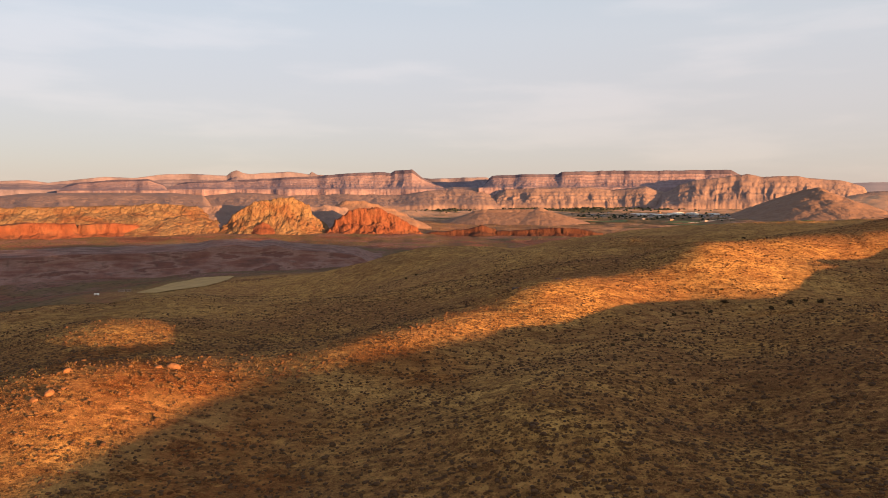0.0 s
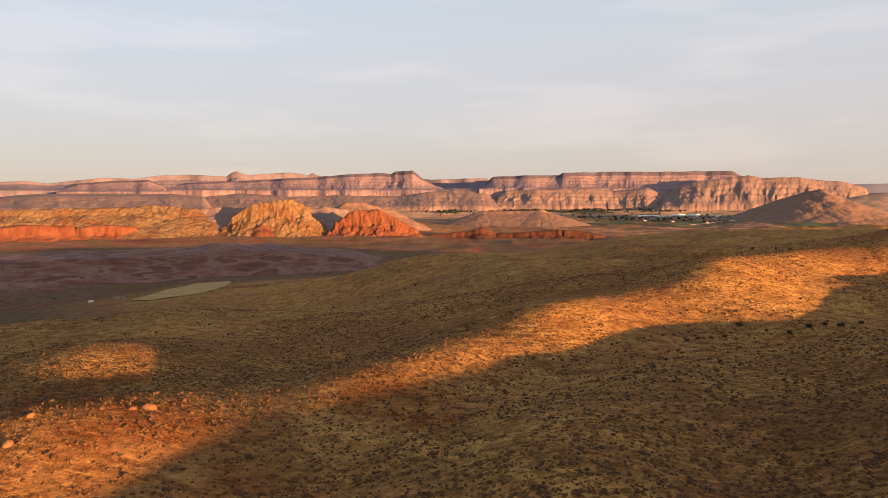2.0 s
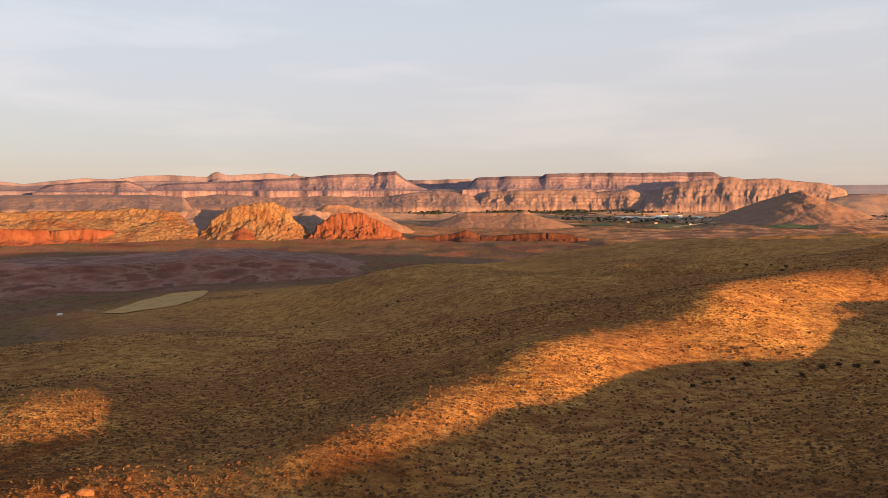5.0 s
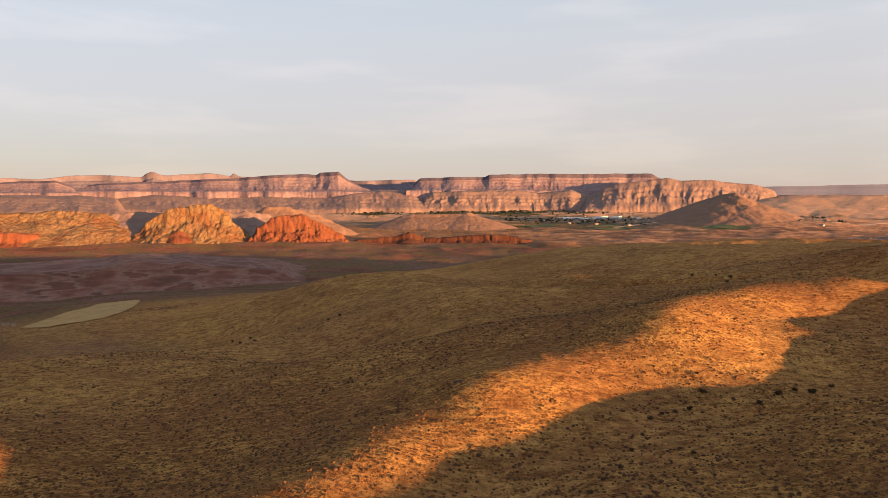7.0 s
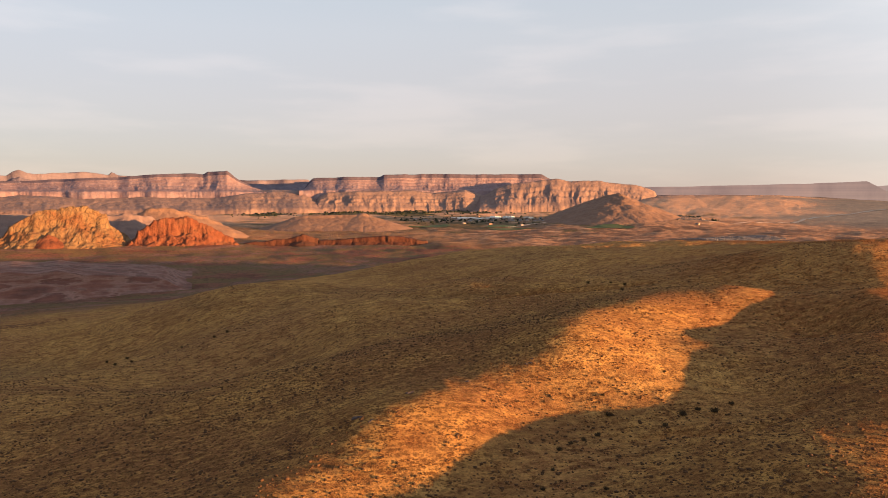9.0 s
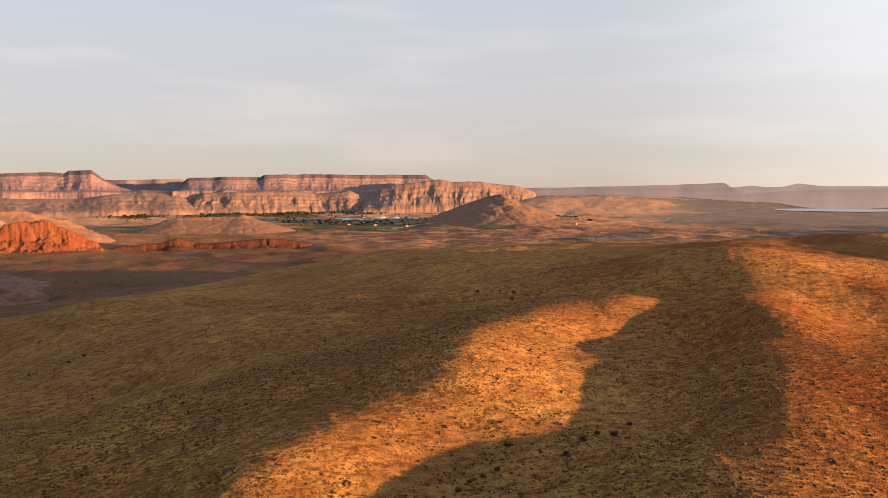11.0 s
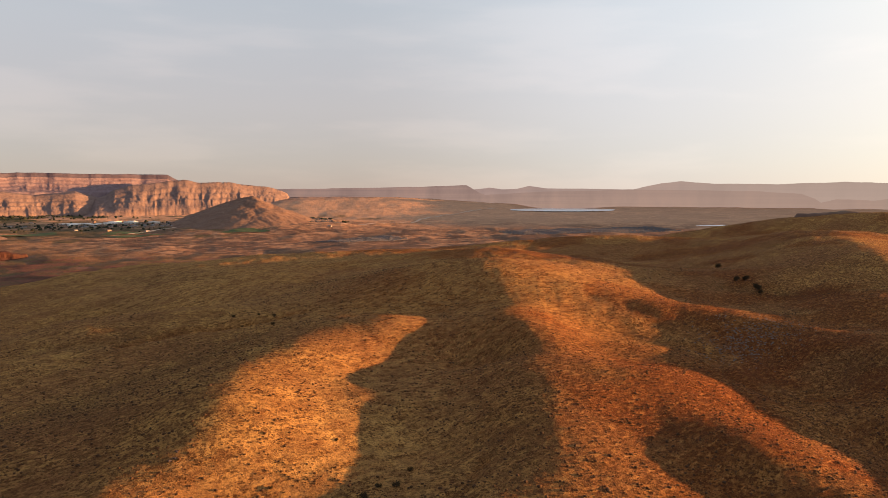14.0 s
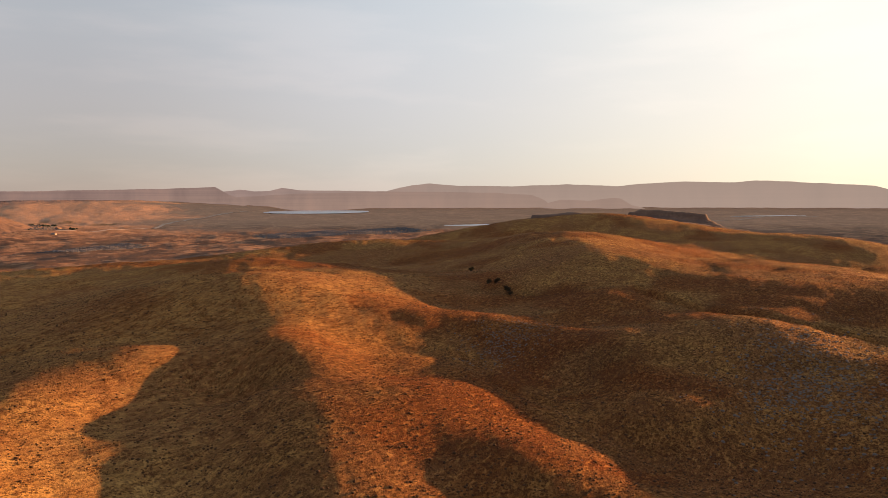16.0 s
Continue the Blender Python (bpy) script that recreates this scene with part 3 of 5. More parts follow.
def sheet():
    cx, cy = 60.0, 90.0
    view = np.radians(np.arange(-108, 42, 0.16))
    rest = np.radians(np.arange(42, 252, 1.5))
    az = np.concatenate([view, rest])
    n = 440
    r = np.concatenate([[0.01, 1.3, 2.6], 4.0 * (5400 / 4.0) ** np.linspace(0, 1, n - 3)])
    x = cx - np.sin(az)[None, :] * r[:, None]
    y = cy + np.cos(az)[None, :] * r[:, None]
    z = ground_level(x, y)
    me = mesh_of("ground", np.stack([x, y, z], -1).reshape(-1, 3), grid_faces(n, len(az), True)[:, ::-1], GROUND)
    x, y, z = x.ravel(), y.ravel(), z.ravel()
    up = highland(x, y)
    far = np.hypot(x, y)
    spread = fbm(x / 120, y / 120, 91, 3)
    plain = smooth(1750, 2200, far + 300 * spread + 0.35 * x) * (1 - smooth(6, 26, up))
    # ochre plain held back here: the valley's shade is put into darker ground
    plain = plain * np.maximum(smooth(1850, 2050, far), smooth(200, 500, x))
    plain = plain * (1 - 0.62 * (1 - smooth(250, 800, x)) * (1 - smooth(2300, 3000, far)))
    valley = (1 - smooth(14, 34, up + 10 * spread)) * (1 - plain)
    green = smooth(0.06, 0.2, fbm(x / 160, y / 160, 101, 4) - np.hypot((x - 560) / 1300, (y - 3700) / 420) * 0.7 + 0.42) * plain
    town = smooth(-0.1, 0.25, fbm(x / 130, y / 60, 171, 5) - np.hypot((x - 950) / 1000, (y - 2950) / 560) * 0.6 + 0.42)
    green = np.maximum(green, 0.8 * town * plain)
    red = smooth(0.05, 0.3, fbm(x / 45, y / 45, 111, 4) + 0.10) * smooth(0, 1, (x - 90) / 160 + (130 - y) / 300 + 0.35)
    red = np.maximum(red, smooth(0.0, 0.25, fbm(x / 30, y / 30, 121, 4) + 0.25 - np.hypot(x + 60, y - 130) / 110))
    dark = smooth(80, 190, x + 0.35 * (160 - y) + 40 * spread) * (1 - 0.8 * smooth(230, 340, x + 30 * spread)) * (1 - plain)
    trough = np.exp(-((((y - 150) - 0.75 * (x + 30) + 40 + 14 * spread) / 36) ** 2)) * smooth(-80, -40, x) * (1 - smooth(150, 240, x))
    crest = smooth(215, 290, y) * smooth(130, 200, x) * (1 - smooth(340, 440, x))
    # straw: pale grass, also lightening the shade of trough and crest by colour
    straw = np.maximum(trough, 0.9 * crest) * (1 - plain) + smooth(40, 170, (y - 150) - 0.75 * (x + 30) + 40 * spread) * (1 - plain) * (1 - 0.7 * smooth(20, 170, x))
    # washes darkened in colour for the shade and brush at their bottom
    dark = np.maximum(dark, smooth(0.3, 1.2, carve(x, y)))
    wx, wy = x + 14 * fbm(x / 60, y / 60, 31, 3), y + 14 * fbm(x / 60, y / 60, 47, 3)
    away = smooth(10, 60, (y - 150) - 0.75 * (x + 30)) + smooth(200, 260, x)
    # brush in the gullies, and shade painted into their creases so relief reads
    brush_shade = (1 - smooth(0.30, 0.50, ridged(wx / 120, wy / 120, 141, 4))) * np.clip(away, 0, 1) * (1 - plain)
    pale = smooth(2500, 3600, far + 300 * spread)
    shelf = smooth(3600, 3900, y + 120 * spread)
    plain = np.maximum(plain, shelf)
    for name, values in (("straw", straw), ("brush_shade", brush_shade), ("dark", dark), ("pale", pale), ("shelf", shelf), ("plain", plain), ("valley", valley), ("green", green), ("red", red)):
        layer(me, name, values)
    return tagged(new("ground", me), "rolling dry grass hills above ochre desert plain", "ground", kind="structure")


ground = sheet()


# ---- cliffs and mesas ----
def stand(x, y):
    return float(ground_level(np.array([x]), np.array([y]))[0])


def escarpment(name, crest, reach, material, label, category, base=None, cap=0.2, bays=0.25, ribs=0.16, pitch=90.0, seed=0, back=160.0, rise=0.0, step=5.0, fall=1.7, rim=None):
    """A long rock wall below a crest line: a cliff band, ribbed talus between alcoves, and the bench behind its edge."""
    crest = np.array(crest, float)
    along = np.concatenate([[0], np.cumsum(np.hypot(*np.diff(crest[:, :2], axis=0).T))])
    n = max(24, int(along[-1] / step))
    u = np.linspace(0, along[-1], n)[None, :]
    top = np.stack([np.interp(u[0], along, crest[:, k]) for k in range(3)], -1)
    face = -top[:, :2] / np.hypot(top[:, 0], top[:, 1])[:, None]
    low = np.array(ground_level(top[:, 0], top[:, 1])) if base is None else np.full(n, float(base))
    low = np.minimum(low, top[:, 2] - 1)[None, :]
    ends = smooth(0, max(0.6 * pitch, 0.05 * along[-1]), np.minimum(u, along[-1] - u))
    tall = (top[None, :, 2] - low) * ends
    q = np.concatenate([np.linspace(-1, -0.04, 10), np.linspace(0, 0.07, 6), np.linspace(0.095, 0.6, 26), np.linspace(0.66, 1.0, 7)])[:, None]
    front = np.clip(q, 0, 1)
    # alcoves and headlands of the rim, then ribs that run straight down the slope and fork
    warp = u + 0.25 * pitch * fbm(u / pitch, 1.5 * front, seed + 20, 3)
    bay = fbm(u / (4.5 * pitch), 0 * q + 0.5, seed + 9, 4) + 0.3 * value_noise(u / (1.6 * pitch), 0 * q, seed + 13)
    coarse = 1 - np.sqrt(np.abs(value_noise(warp / pitch, 0.25 * front + seed, seed)))
    middle = 1 - np.sqrt(np.abs(value_noise(warp / (0.42 * pitch), 0.5 * front, seed + 1)))
    fine = 1 - np.abs(value_noise(warp / (0.17 * pitch), 1.2 * front, seed + 2))
    rib = coarse - 0.45 + 0.55 * (middle - 0.45) + 0.22 * (fine - 0.5)
    grown = smooth(0.05, 0.45, front) * (1 - 0.6 * smooth(0.6, 1.0, front))
    headland = bays * reach * bay * (1 - smooth(0.3, 0.9, -q))
    lumps = fbm(u / (0.55 * pitch) + 0.4 * front, 2.6 * front, seed + 30, 5)
    off = np.where(q < 0, q * back, front * reach) + headland + reach * (0.55 * ribs * rib + 0.95 * ribs * lumps) * (0.12 + 0.88 * grown) * smooth(-0.1, 0.0, q)
    drop = cap * smooth(0.0, 0.07, front) + (1 - cap) * (1 - (1 - np.clip((front - 0.06) / 0.94, 0, 1)) ** fall)
    z = low + tall * (1 - drop) - 75 * smooth(0.8, 1.0, front) + np.where(q < 0, rise * -q, 0) * ends - (tall + 16) * smooth(0.5, 1.0, -q)
    # ledges of harder rock, and a worn rim
    z = z + 0.014 * tall * np.sin(drop * 34 + 2.5 * fbm(u / (3 * pitch), 0 * q, seed + 15, 2)) * smooth(0.1, 0.3, drop) * (1 - smooth(0.7, 1.0, drop))
    z = z + 0.05 * tall * fbm(u / 70, q * 2, seed + 3, 4) * smooth(-0.3, 0.0, q) * (1 - smooth(0.5, 1.0, front))
    x = top[None, :, 0] + face[None, :, 0] * off
    y = top[None, :, 1] + face[None, :, 1] * off
    v = np.stack([x, y, z], -1)
    split = int(np.searchsorted(q[:, 0], 0.0699))
    root = tagged(new(name), label, category)
    root.location = (*top[n // 2, :2], 0)
    for piece, rows, mat in (("caprock", v[:split + 1], rim or material), ("talus_slope", v[split:], material)):
        ob = new(piece, mesh_of(piece, (rows - np.array(root.location)).reshape(-1, 3), grid_faces(len(rows), n), mat))
        ob.parent = root
    return root


def crag(name, spine, material, label, category, flat=6.0, cliff=30.0, steep=2.4, slope=0.55, flute=9.0, pitch=26.0, lumps=6.0, seed=0, cell=2.5, stretch=1.0):
    """A free-standing rock round a crest line: a knobbly top, fluted cliffs and talus spreading to the ground."""
    spine = np.array(spine, float)
    low = min(stand(x, y) for x, y, _ in spine) - 6
    reach = flat + cliff / steep + max(0.0, spine[:, 2].max() - low - cliff) / slope + 2 * flute + 12
    x0, x1 = spine[:, 0].min() - reach, spine[:, 0].max() + reach
    y0, y1 = spine[:, 1].min() - reach * stretch, spine[:, 1].max() + reach * stretch
    nx, ny = int((x1 - x0) / cell) + 2, int((y1 - y0) / cell) + 2
    x, y = np.meshgrid(np.linspace(x0, x1, nx), np.linspace(y0, y1, ny))
    wx, wy = x + 0.5 * pitch * fbm(x / (2 * pitch), y / (2 * pitch), seed + 1, 3), y + 0.5 * pitch * fbm(x / (2 * pitch), y / (2 * pitch), seed + 2, 3)
    groove = flute * (1.9 * ridged(wx / pitch, wy / pitch, seed + 3, 4) - 1.25) + 0.5 * flute * fbm(x / (3 * pitch), y / (3 * pitch), seed + 4, 3)
    best = np.full(x.shape, -1e9)
    for (ax, ay, az), (bx, by, bz) in zip(spine[:-1], spine[1:]):
        dx, dy = bx - ax, by - ay
        t = np.clip(((x - ax) * dx + (y - ay) * dy) / (dx * dx + dy * dy + 1e-9), 0, 1)
        d = np.hypot(x - ax - t * dx, (y - ay - t * dy) / stretch)
        top = az + t * (bz - az)
        tall = np.clip((top - low) / (spine[:, 2].max() - low), 0.05, 1)
        e = np.maximum(0, d - flat - groove * smooth(0, 2 * flat + 1, d))
        wall = np.minimum(e * steep, cliff * tall)
        best = np.maximum(best, top - wall - slope * np.maximum(0, e - cliff * tall / steep) - 0.02 * np.minimum(d, flat))
    high = smooth(0, 0.25 * (spine[:, 2].max() - low), best - low)
    z = best + lumps * high * fbm(x / 30, y / 30, seed + 6, 5) + 0.35 * lumps * high * fbm(x / 7, y / 7, seed + 7, 3)
    z = np.maximum(z, ground_level(x, y) - 7)
    me = mesh_of(name, np.stack([x, y, z], -1).reshape(-1, 3), grid_faces(ny, nx), material)
    return tagged(new(name, me), label, category)


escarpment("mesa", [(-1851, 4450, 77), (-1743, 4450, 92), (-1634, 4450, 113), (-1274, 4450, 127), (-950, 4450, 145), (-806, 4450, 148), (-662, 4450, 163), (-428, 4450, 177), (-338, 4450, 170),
                    (-313, 4450, 187), (-201, 4450, 191), (-151, 4450, 148), (-57, 4450, 98), (58, 4450, 69)], 340, HAZY_STRIPED,
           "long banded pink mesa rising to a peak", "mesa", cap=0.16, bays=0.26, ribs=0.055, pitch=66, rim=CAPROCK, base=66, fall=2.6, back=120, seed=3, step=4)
escarpment("mesa", [(-2298, 4150, 67), (-2162, 4150, 104), (-1994, 4150, 117), (-1910, 4150, 121), (-1752, 4150, 124), (-1676, 4150, 97), (-1626, 4150, 80)], 300, HAZY_STRIPED,
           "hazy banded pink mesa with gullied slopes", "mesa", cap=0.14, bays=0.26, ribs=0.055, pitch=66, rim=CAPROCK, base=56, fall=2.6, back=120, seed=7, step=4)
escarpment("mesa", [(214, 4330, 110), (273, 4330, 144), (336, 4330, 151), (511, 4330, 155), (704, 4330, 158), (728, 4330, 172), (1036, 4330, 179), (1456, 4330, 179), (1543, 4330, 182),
                    (1648, 4330, 185), (1771, 4330, 185), (1817, 4330, 158), (1913, 4330, 123), (2019, 4330, 88)], 290, HAZY_STRIPED,
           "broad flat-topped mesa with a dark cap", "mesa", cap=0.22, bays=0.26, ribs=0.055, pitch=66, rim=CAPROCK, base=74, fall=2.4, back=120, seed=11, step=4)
escarpment("rock_ridge", [(1181, 3980, 12), (1293, 3980, 57), (1340, 3980, 89), (1436, 3980, 115), (1548, 3980, 124), (1628, 3980, 140), (1677, 3980, 144), (1725, 3980, 144), (1822, 3980, 131),
                          (1934, 3980, 137), (2063, 3980, 127), (2144, 3980, 121), (2290, 3980, 105), (2345, 3980, 89), (2453, 3980, 44)], 400, TAN,
           "rugged tan ridge above the town", "ridge", cap=0.04, bays=0.14, ribs=0.09, pitch=105, back=200, base=-42, fall=1.25, seed=17, step=4)
escarpment("escarpment", [(-2590, 3700, 27), (-2351, 3700, 15), (-2170, 3700, 27), (-1900, 3700, 30), (-1451, 3700, 30), (-1316, 3700, 18), (-1211, 3700, 8)], 420, TAN,
           "low tan escarpment with rounded gullies", "escarpment", cap=0.02, bays=0.22, ribs=0.075, base=-42, fall=1.15, pitch=110, back=500, rise=30, seed=23)
escarpment("escarpment", [(-1560, 4150, 20), (-1224, 4150, 37), (-955, 4150, 26), (-618, 4150, 36), (-282, 4150, 26), (-80, 4150, 53), (54, 4150, 66), (222, 4150, 59), (309, 4150, 39), (390, 4150, 26)], 430, TAN,
           "tan foothill escarpment in evening sun", "escarpment", cap=0.02, bays=0.22, ribs=0.075, base=-42, fall=1.15, pitch=110, back=330, rise=30, seed=29)
escarpment("escarpment", [(248, 4020, 6), (355, 4020, 61), (540, 4020, 68), (833, 4020, 71), (964, 4020, 55), (1029, 4020, 61), (1159, 4020, 71), (1241, 4020, 51), (1323, 4020, 25), (1453, 4020, 6)], 230, TAN,
           "gullied tan bluff behind the green valley", "escarpment", cap=0.04, bays=0.32, ribs=0.12, base=-42, fall=1.25, pitch=95, back=330, rise=25, seed=31, step=4)
crag("slickrock", [(-1500, 1340, -8), (-1068, 1679, -4), (-1035, 1700, -3), (-953, 1747, -3), (-825, 1811, 1), (-770, 1835, 3), (-712, 1858, 1), (-680, 1870, -3)], GOLDEN, "pale golden slickrock terrace above the valley", "cliff",
     flat=20, cliff=16, steep=0.7, slope=0.42, flute=14, pitch=40, lumps=5, seed=59, cell=2.6)
crag("cliff", [(-1010, 1565, -42), (-940, 1600, -36), (-885, 1625, -40)], RED, "orange red cliff under the slickrock", "cliff", flat=22, cliff=24, steep=2.4, slope=0.5, flute=8, pitch=24, lumps=3, seed=62)
crag("cliff", [(-850, 1655, -42), (-800, 1680, -40), (-765, 1700, -44)], RED, "smaller orange red cliff under the slickrock", "cliff", flat=18, cliff=22, steep=2.4, slope=0.5, flute=8, pitch=24, lumps=3, seed=63)
crag("slope", [(-665, 1900, -5), (-610, 1912, -1), (-563, 1926, -2), (-480, 1950, -4), (-373, 1975, -5), (-338, 1981, 0), (-290, 1990, -9)], TAN, "shaded grey slope behind the buttes", "slope", flat=14, cliff=10, steep=0.8, slope=0.5, flute=12, pitch=50, lumps=4, seed=67, cell=4)
crag("butte", [(-560, 1800, -44), (-544, 1808, -22), (-517, 1818, 1), (-498, 1823, 12), (-463, 1832, 16), (-439, 1838, 21), (-402, 1845, 21), (-378, 1850, 10), (-364, 1853, 0)], GOLDEN, "golden sandstone butte with craggy walls", "butte", flat=7, cliff=44, steep=2.0, slope=0.8, flute=9, pitch=26, lumps=10, seed=2, cell=1.8)
crag("mound", [(-468, 1778, -44), (-462, 1776, -40), (-455, 1778, -44)], RED, "small red talus cone against the butte", "hill", flat=2, cliff=2, steep=0.8, slope=0.75, flute=4, pitch=18, lumps=2, seed=4, cell=2.0)
crag("butte", [(-280, 1824, -36), (-262, 1829, -23), (-246, 1833, -12), (-216, 1837, -9), (-168, 1843, -9), (-138, 1845, -24), (-101, 1847, -43), (-75, 1849, -56)], RED, "red sandstone butte with fluted cliffs", "butte", flat=6, cliff=34, steep=2.6, slope=0.7, flute=10, pitch=19, lumps=11, seed=5, cell=1.8)
crag("hill", [(-316, 2126, 0), (-298, 2129, 9), (-251, 2135, 10), (-213, 2139, 0), (-165, 2144, -13), (-108, 2147, -42)], OCHRE, "rounded ochre hill behind the buttes", "hill", flat=14, cliff=8, steep=0.8, slope=0.5, flute=10, pitch=60, lumps=3, seed=8, cell=4)
crag("mound", [(105, 2697, -44), (128, 2697, -33), (158, 2695, -28), (350, 2677, -26), (368, 2675, -21), (386, 2672, -29), (421, 2667, -43)], OCHRE, "low reddish mound with rilled flanks", "hill", flat=12, cliff=10, steep=0.5, slope=0.30, flute=6, pitch=30, lumps=0.6, seed=9, cell=3.5)
crag("cinder_cone", [(1300, 2960, -22), (1352, 2830, 16), (1392, 2705, 48), (1416, 2645, 56), (1412, 2600, 40), (1396, 2540, 10), (1380, 2470, -20)], OCHRE, "smooth ochre cinder cone beside the town", "hill", flat=3, cliff=40, steep=0.45, slope=0.36, flute=12, pitch=60, lumps=3.0, seed=12, cell=4)
crag("cliff", [(-60, 1885, -76), (60, 1890, -66), (102, 1885, -52), (135, 1890, -64)], SHADED_RED, "broken red crag beside the gorge", "cliff", flat=6, cliff=16, steep=2.0, slope=0.5, flute=7, pitch=20, lumps=5, seed=14, cell=2.5)
crag("cliff", [(150, 1890, -70), (224, 1885, -66), (299, 1875, -60), (350, 1870, -61), (410, 1860, -72)], SHADED_RED, "low fluted red cliff with shade in its colour", "cliff", flat=14, cliff=14, steep=2.2, slope=0.5, flute=8, pitch=18, lumps=3, seed=15, cell=2.5)
crag("basalt_rim", [(1040, 475, 19), (1056, 428, 33), (1072, 380, 36), (1088, 305, 31), (1098, 250, 25), (1106, 150, 13)], DARK, "dark shaded basalt rim above the ravine", "mesa", flat=14, cliff=12, steep=1.6, slope=0.45, flute=8, pitch=26, lumps=2.5, seed=16, cell=2.5)
crag("basalt_rim", [(1592, 392, 27), (1596, 372, 32), (1606, 296, 27), (1611, 250, 22)], DARK, "small dark flat-topped mesa", "mesa", flat=10, cliff=14, steep=2.0, slope=0.5, flute=6, pitch=26, lumps=2, seed=18, cell=3)
escarpment("badlands_bluff", [(-860, 640, -60), (-760, 690, -54), (-620, 760, -50), (-472, 841, -48), (-445, 856, -48), (-422, 880, -50), (-391, 894, -49), (-367, 911, -48), (-329, 931, -47), (-316, 941, -43), (-283, 957, -42), (-258, 964, -46), (-239, 975, -44),
                              (-213, 986, -51), (-166, 1011, -57), (-123, 1032, -64), (-93, 1045, -72)], 60, BADLAND, "eroded purple-brown clay bluff with pale streaks", "bluff", cap=0.3, bays=0.5, ribs=0.2, pitch=44, back=420, rise=-6, step=2.5, seed=83)
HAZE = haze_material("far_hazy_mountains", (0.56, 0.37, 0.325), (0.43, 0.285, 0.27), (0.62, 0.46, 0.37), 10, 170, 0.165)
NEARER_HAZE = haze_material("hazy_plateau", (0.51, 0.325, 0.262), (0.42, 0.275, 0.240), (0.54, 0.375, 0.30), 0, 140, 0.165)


def far_range(crest, seed, mat=None):
    """The last ridges and plateaus as outlines, with the air that hides them painted as glow."""
    crest = np.array(crest, float)
    along = np.concatenate([[0], np.cumsum(np.hypot(*np.diff(crest[:, :2], axis=0).T))])
    u = np.linspace(0, along[-1], int(along[-1] / 8))
    x, y, z = (np.interp(u, along, crest[:, k]) for k in range(3))
    z = z + 2.5 * fbm(u / 60, u * 0, seed, 4)
    v = np.concatenate([np.stack([x, y, z], -1), np.stack([x * 0.995, y * 0.995, z * 0 - 60], -1), np.stack([x * 1.02, y * 1.02, z * 0 - 60], -1)])
    n = len(u)
    a = np.arange(n - 1)
    faces = np.concatenate([np.stack([a, a + 1, a + n + 1, a + n], -1), np.stack([a + 1, a, a + 2 * n, a + 2 * n + 1], -1)])
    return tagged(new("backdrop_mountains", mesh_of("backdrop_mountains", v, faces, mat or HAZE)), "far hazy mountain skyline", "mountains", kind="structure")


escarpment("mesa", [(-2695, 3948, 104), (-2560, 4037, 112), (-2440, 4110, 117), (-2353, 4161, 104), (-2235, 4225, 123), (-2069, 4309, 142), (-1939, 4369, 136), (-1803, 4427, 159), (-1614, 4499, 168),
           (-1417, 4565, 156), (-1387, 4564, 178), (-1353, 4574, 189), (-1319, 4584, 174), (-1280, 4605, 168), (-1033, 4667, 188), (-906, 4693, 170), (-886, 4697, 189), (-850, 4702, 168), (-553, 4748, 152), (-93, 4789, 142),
           (294, 4781, 150), (448, 4769, 100)], 240, HAZE_TINTED,
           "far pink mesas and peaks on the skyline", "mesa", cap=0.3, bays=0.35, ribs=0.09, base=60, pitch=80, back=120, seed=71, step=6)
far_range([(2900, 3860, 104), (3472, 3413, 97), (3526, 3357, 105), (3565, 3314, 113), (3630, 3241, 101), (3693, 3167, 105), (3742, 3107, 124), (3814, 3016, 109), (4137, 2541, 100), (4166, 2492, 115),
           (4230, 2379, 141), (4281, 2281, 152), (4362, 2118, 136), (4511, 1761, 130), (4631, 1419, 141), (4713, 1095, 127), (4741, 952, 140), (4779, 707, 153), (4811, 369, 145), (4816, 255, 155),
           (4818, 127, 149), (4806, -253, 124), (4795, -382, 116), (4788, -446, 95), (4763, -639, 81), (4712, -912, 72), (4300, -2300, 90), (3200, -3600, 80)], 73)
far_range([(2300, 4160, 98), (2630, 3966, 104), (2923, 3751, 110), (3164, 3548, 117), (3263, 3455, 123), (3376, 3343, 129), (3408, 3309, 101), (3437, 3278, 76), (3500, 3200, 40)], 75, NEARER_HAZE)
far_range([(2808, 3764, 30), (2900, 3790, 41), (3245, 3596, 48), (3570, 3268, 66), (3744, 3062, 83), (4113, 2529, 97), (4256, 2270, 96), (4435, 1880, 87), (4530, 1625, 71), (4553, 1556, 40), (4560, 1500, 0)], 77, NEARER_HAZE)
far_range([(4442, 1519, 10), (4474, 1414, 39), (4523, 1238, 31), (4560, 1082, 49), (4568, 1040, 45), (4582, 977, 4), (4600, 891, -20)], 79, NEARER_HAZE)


# ---- ground cover ----
def scatter(count, seed, near=55.0, far=620.0, power=1.0):
    """Places on the hills, thinner with distance from where the flight begins and ends."""
    rng = np.random.default_rng(seed)
    a = np.radians(rng.uniform(-112, 50, count))
    k = rng.uniform(0, 1, count)
    r = (near ** (2 - power) + k * (far ** (2 - power) - near ** (2 - power))) ** (1 / (2 - power))
    x, y = 4 - np.sin(a) * r, 8 + np.cos(a) * r
    return rng, x, y


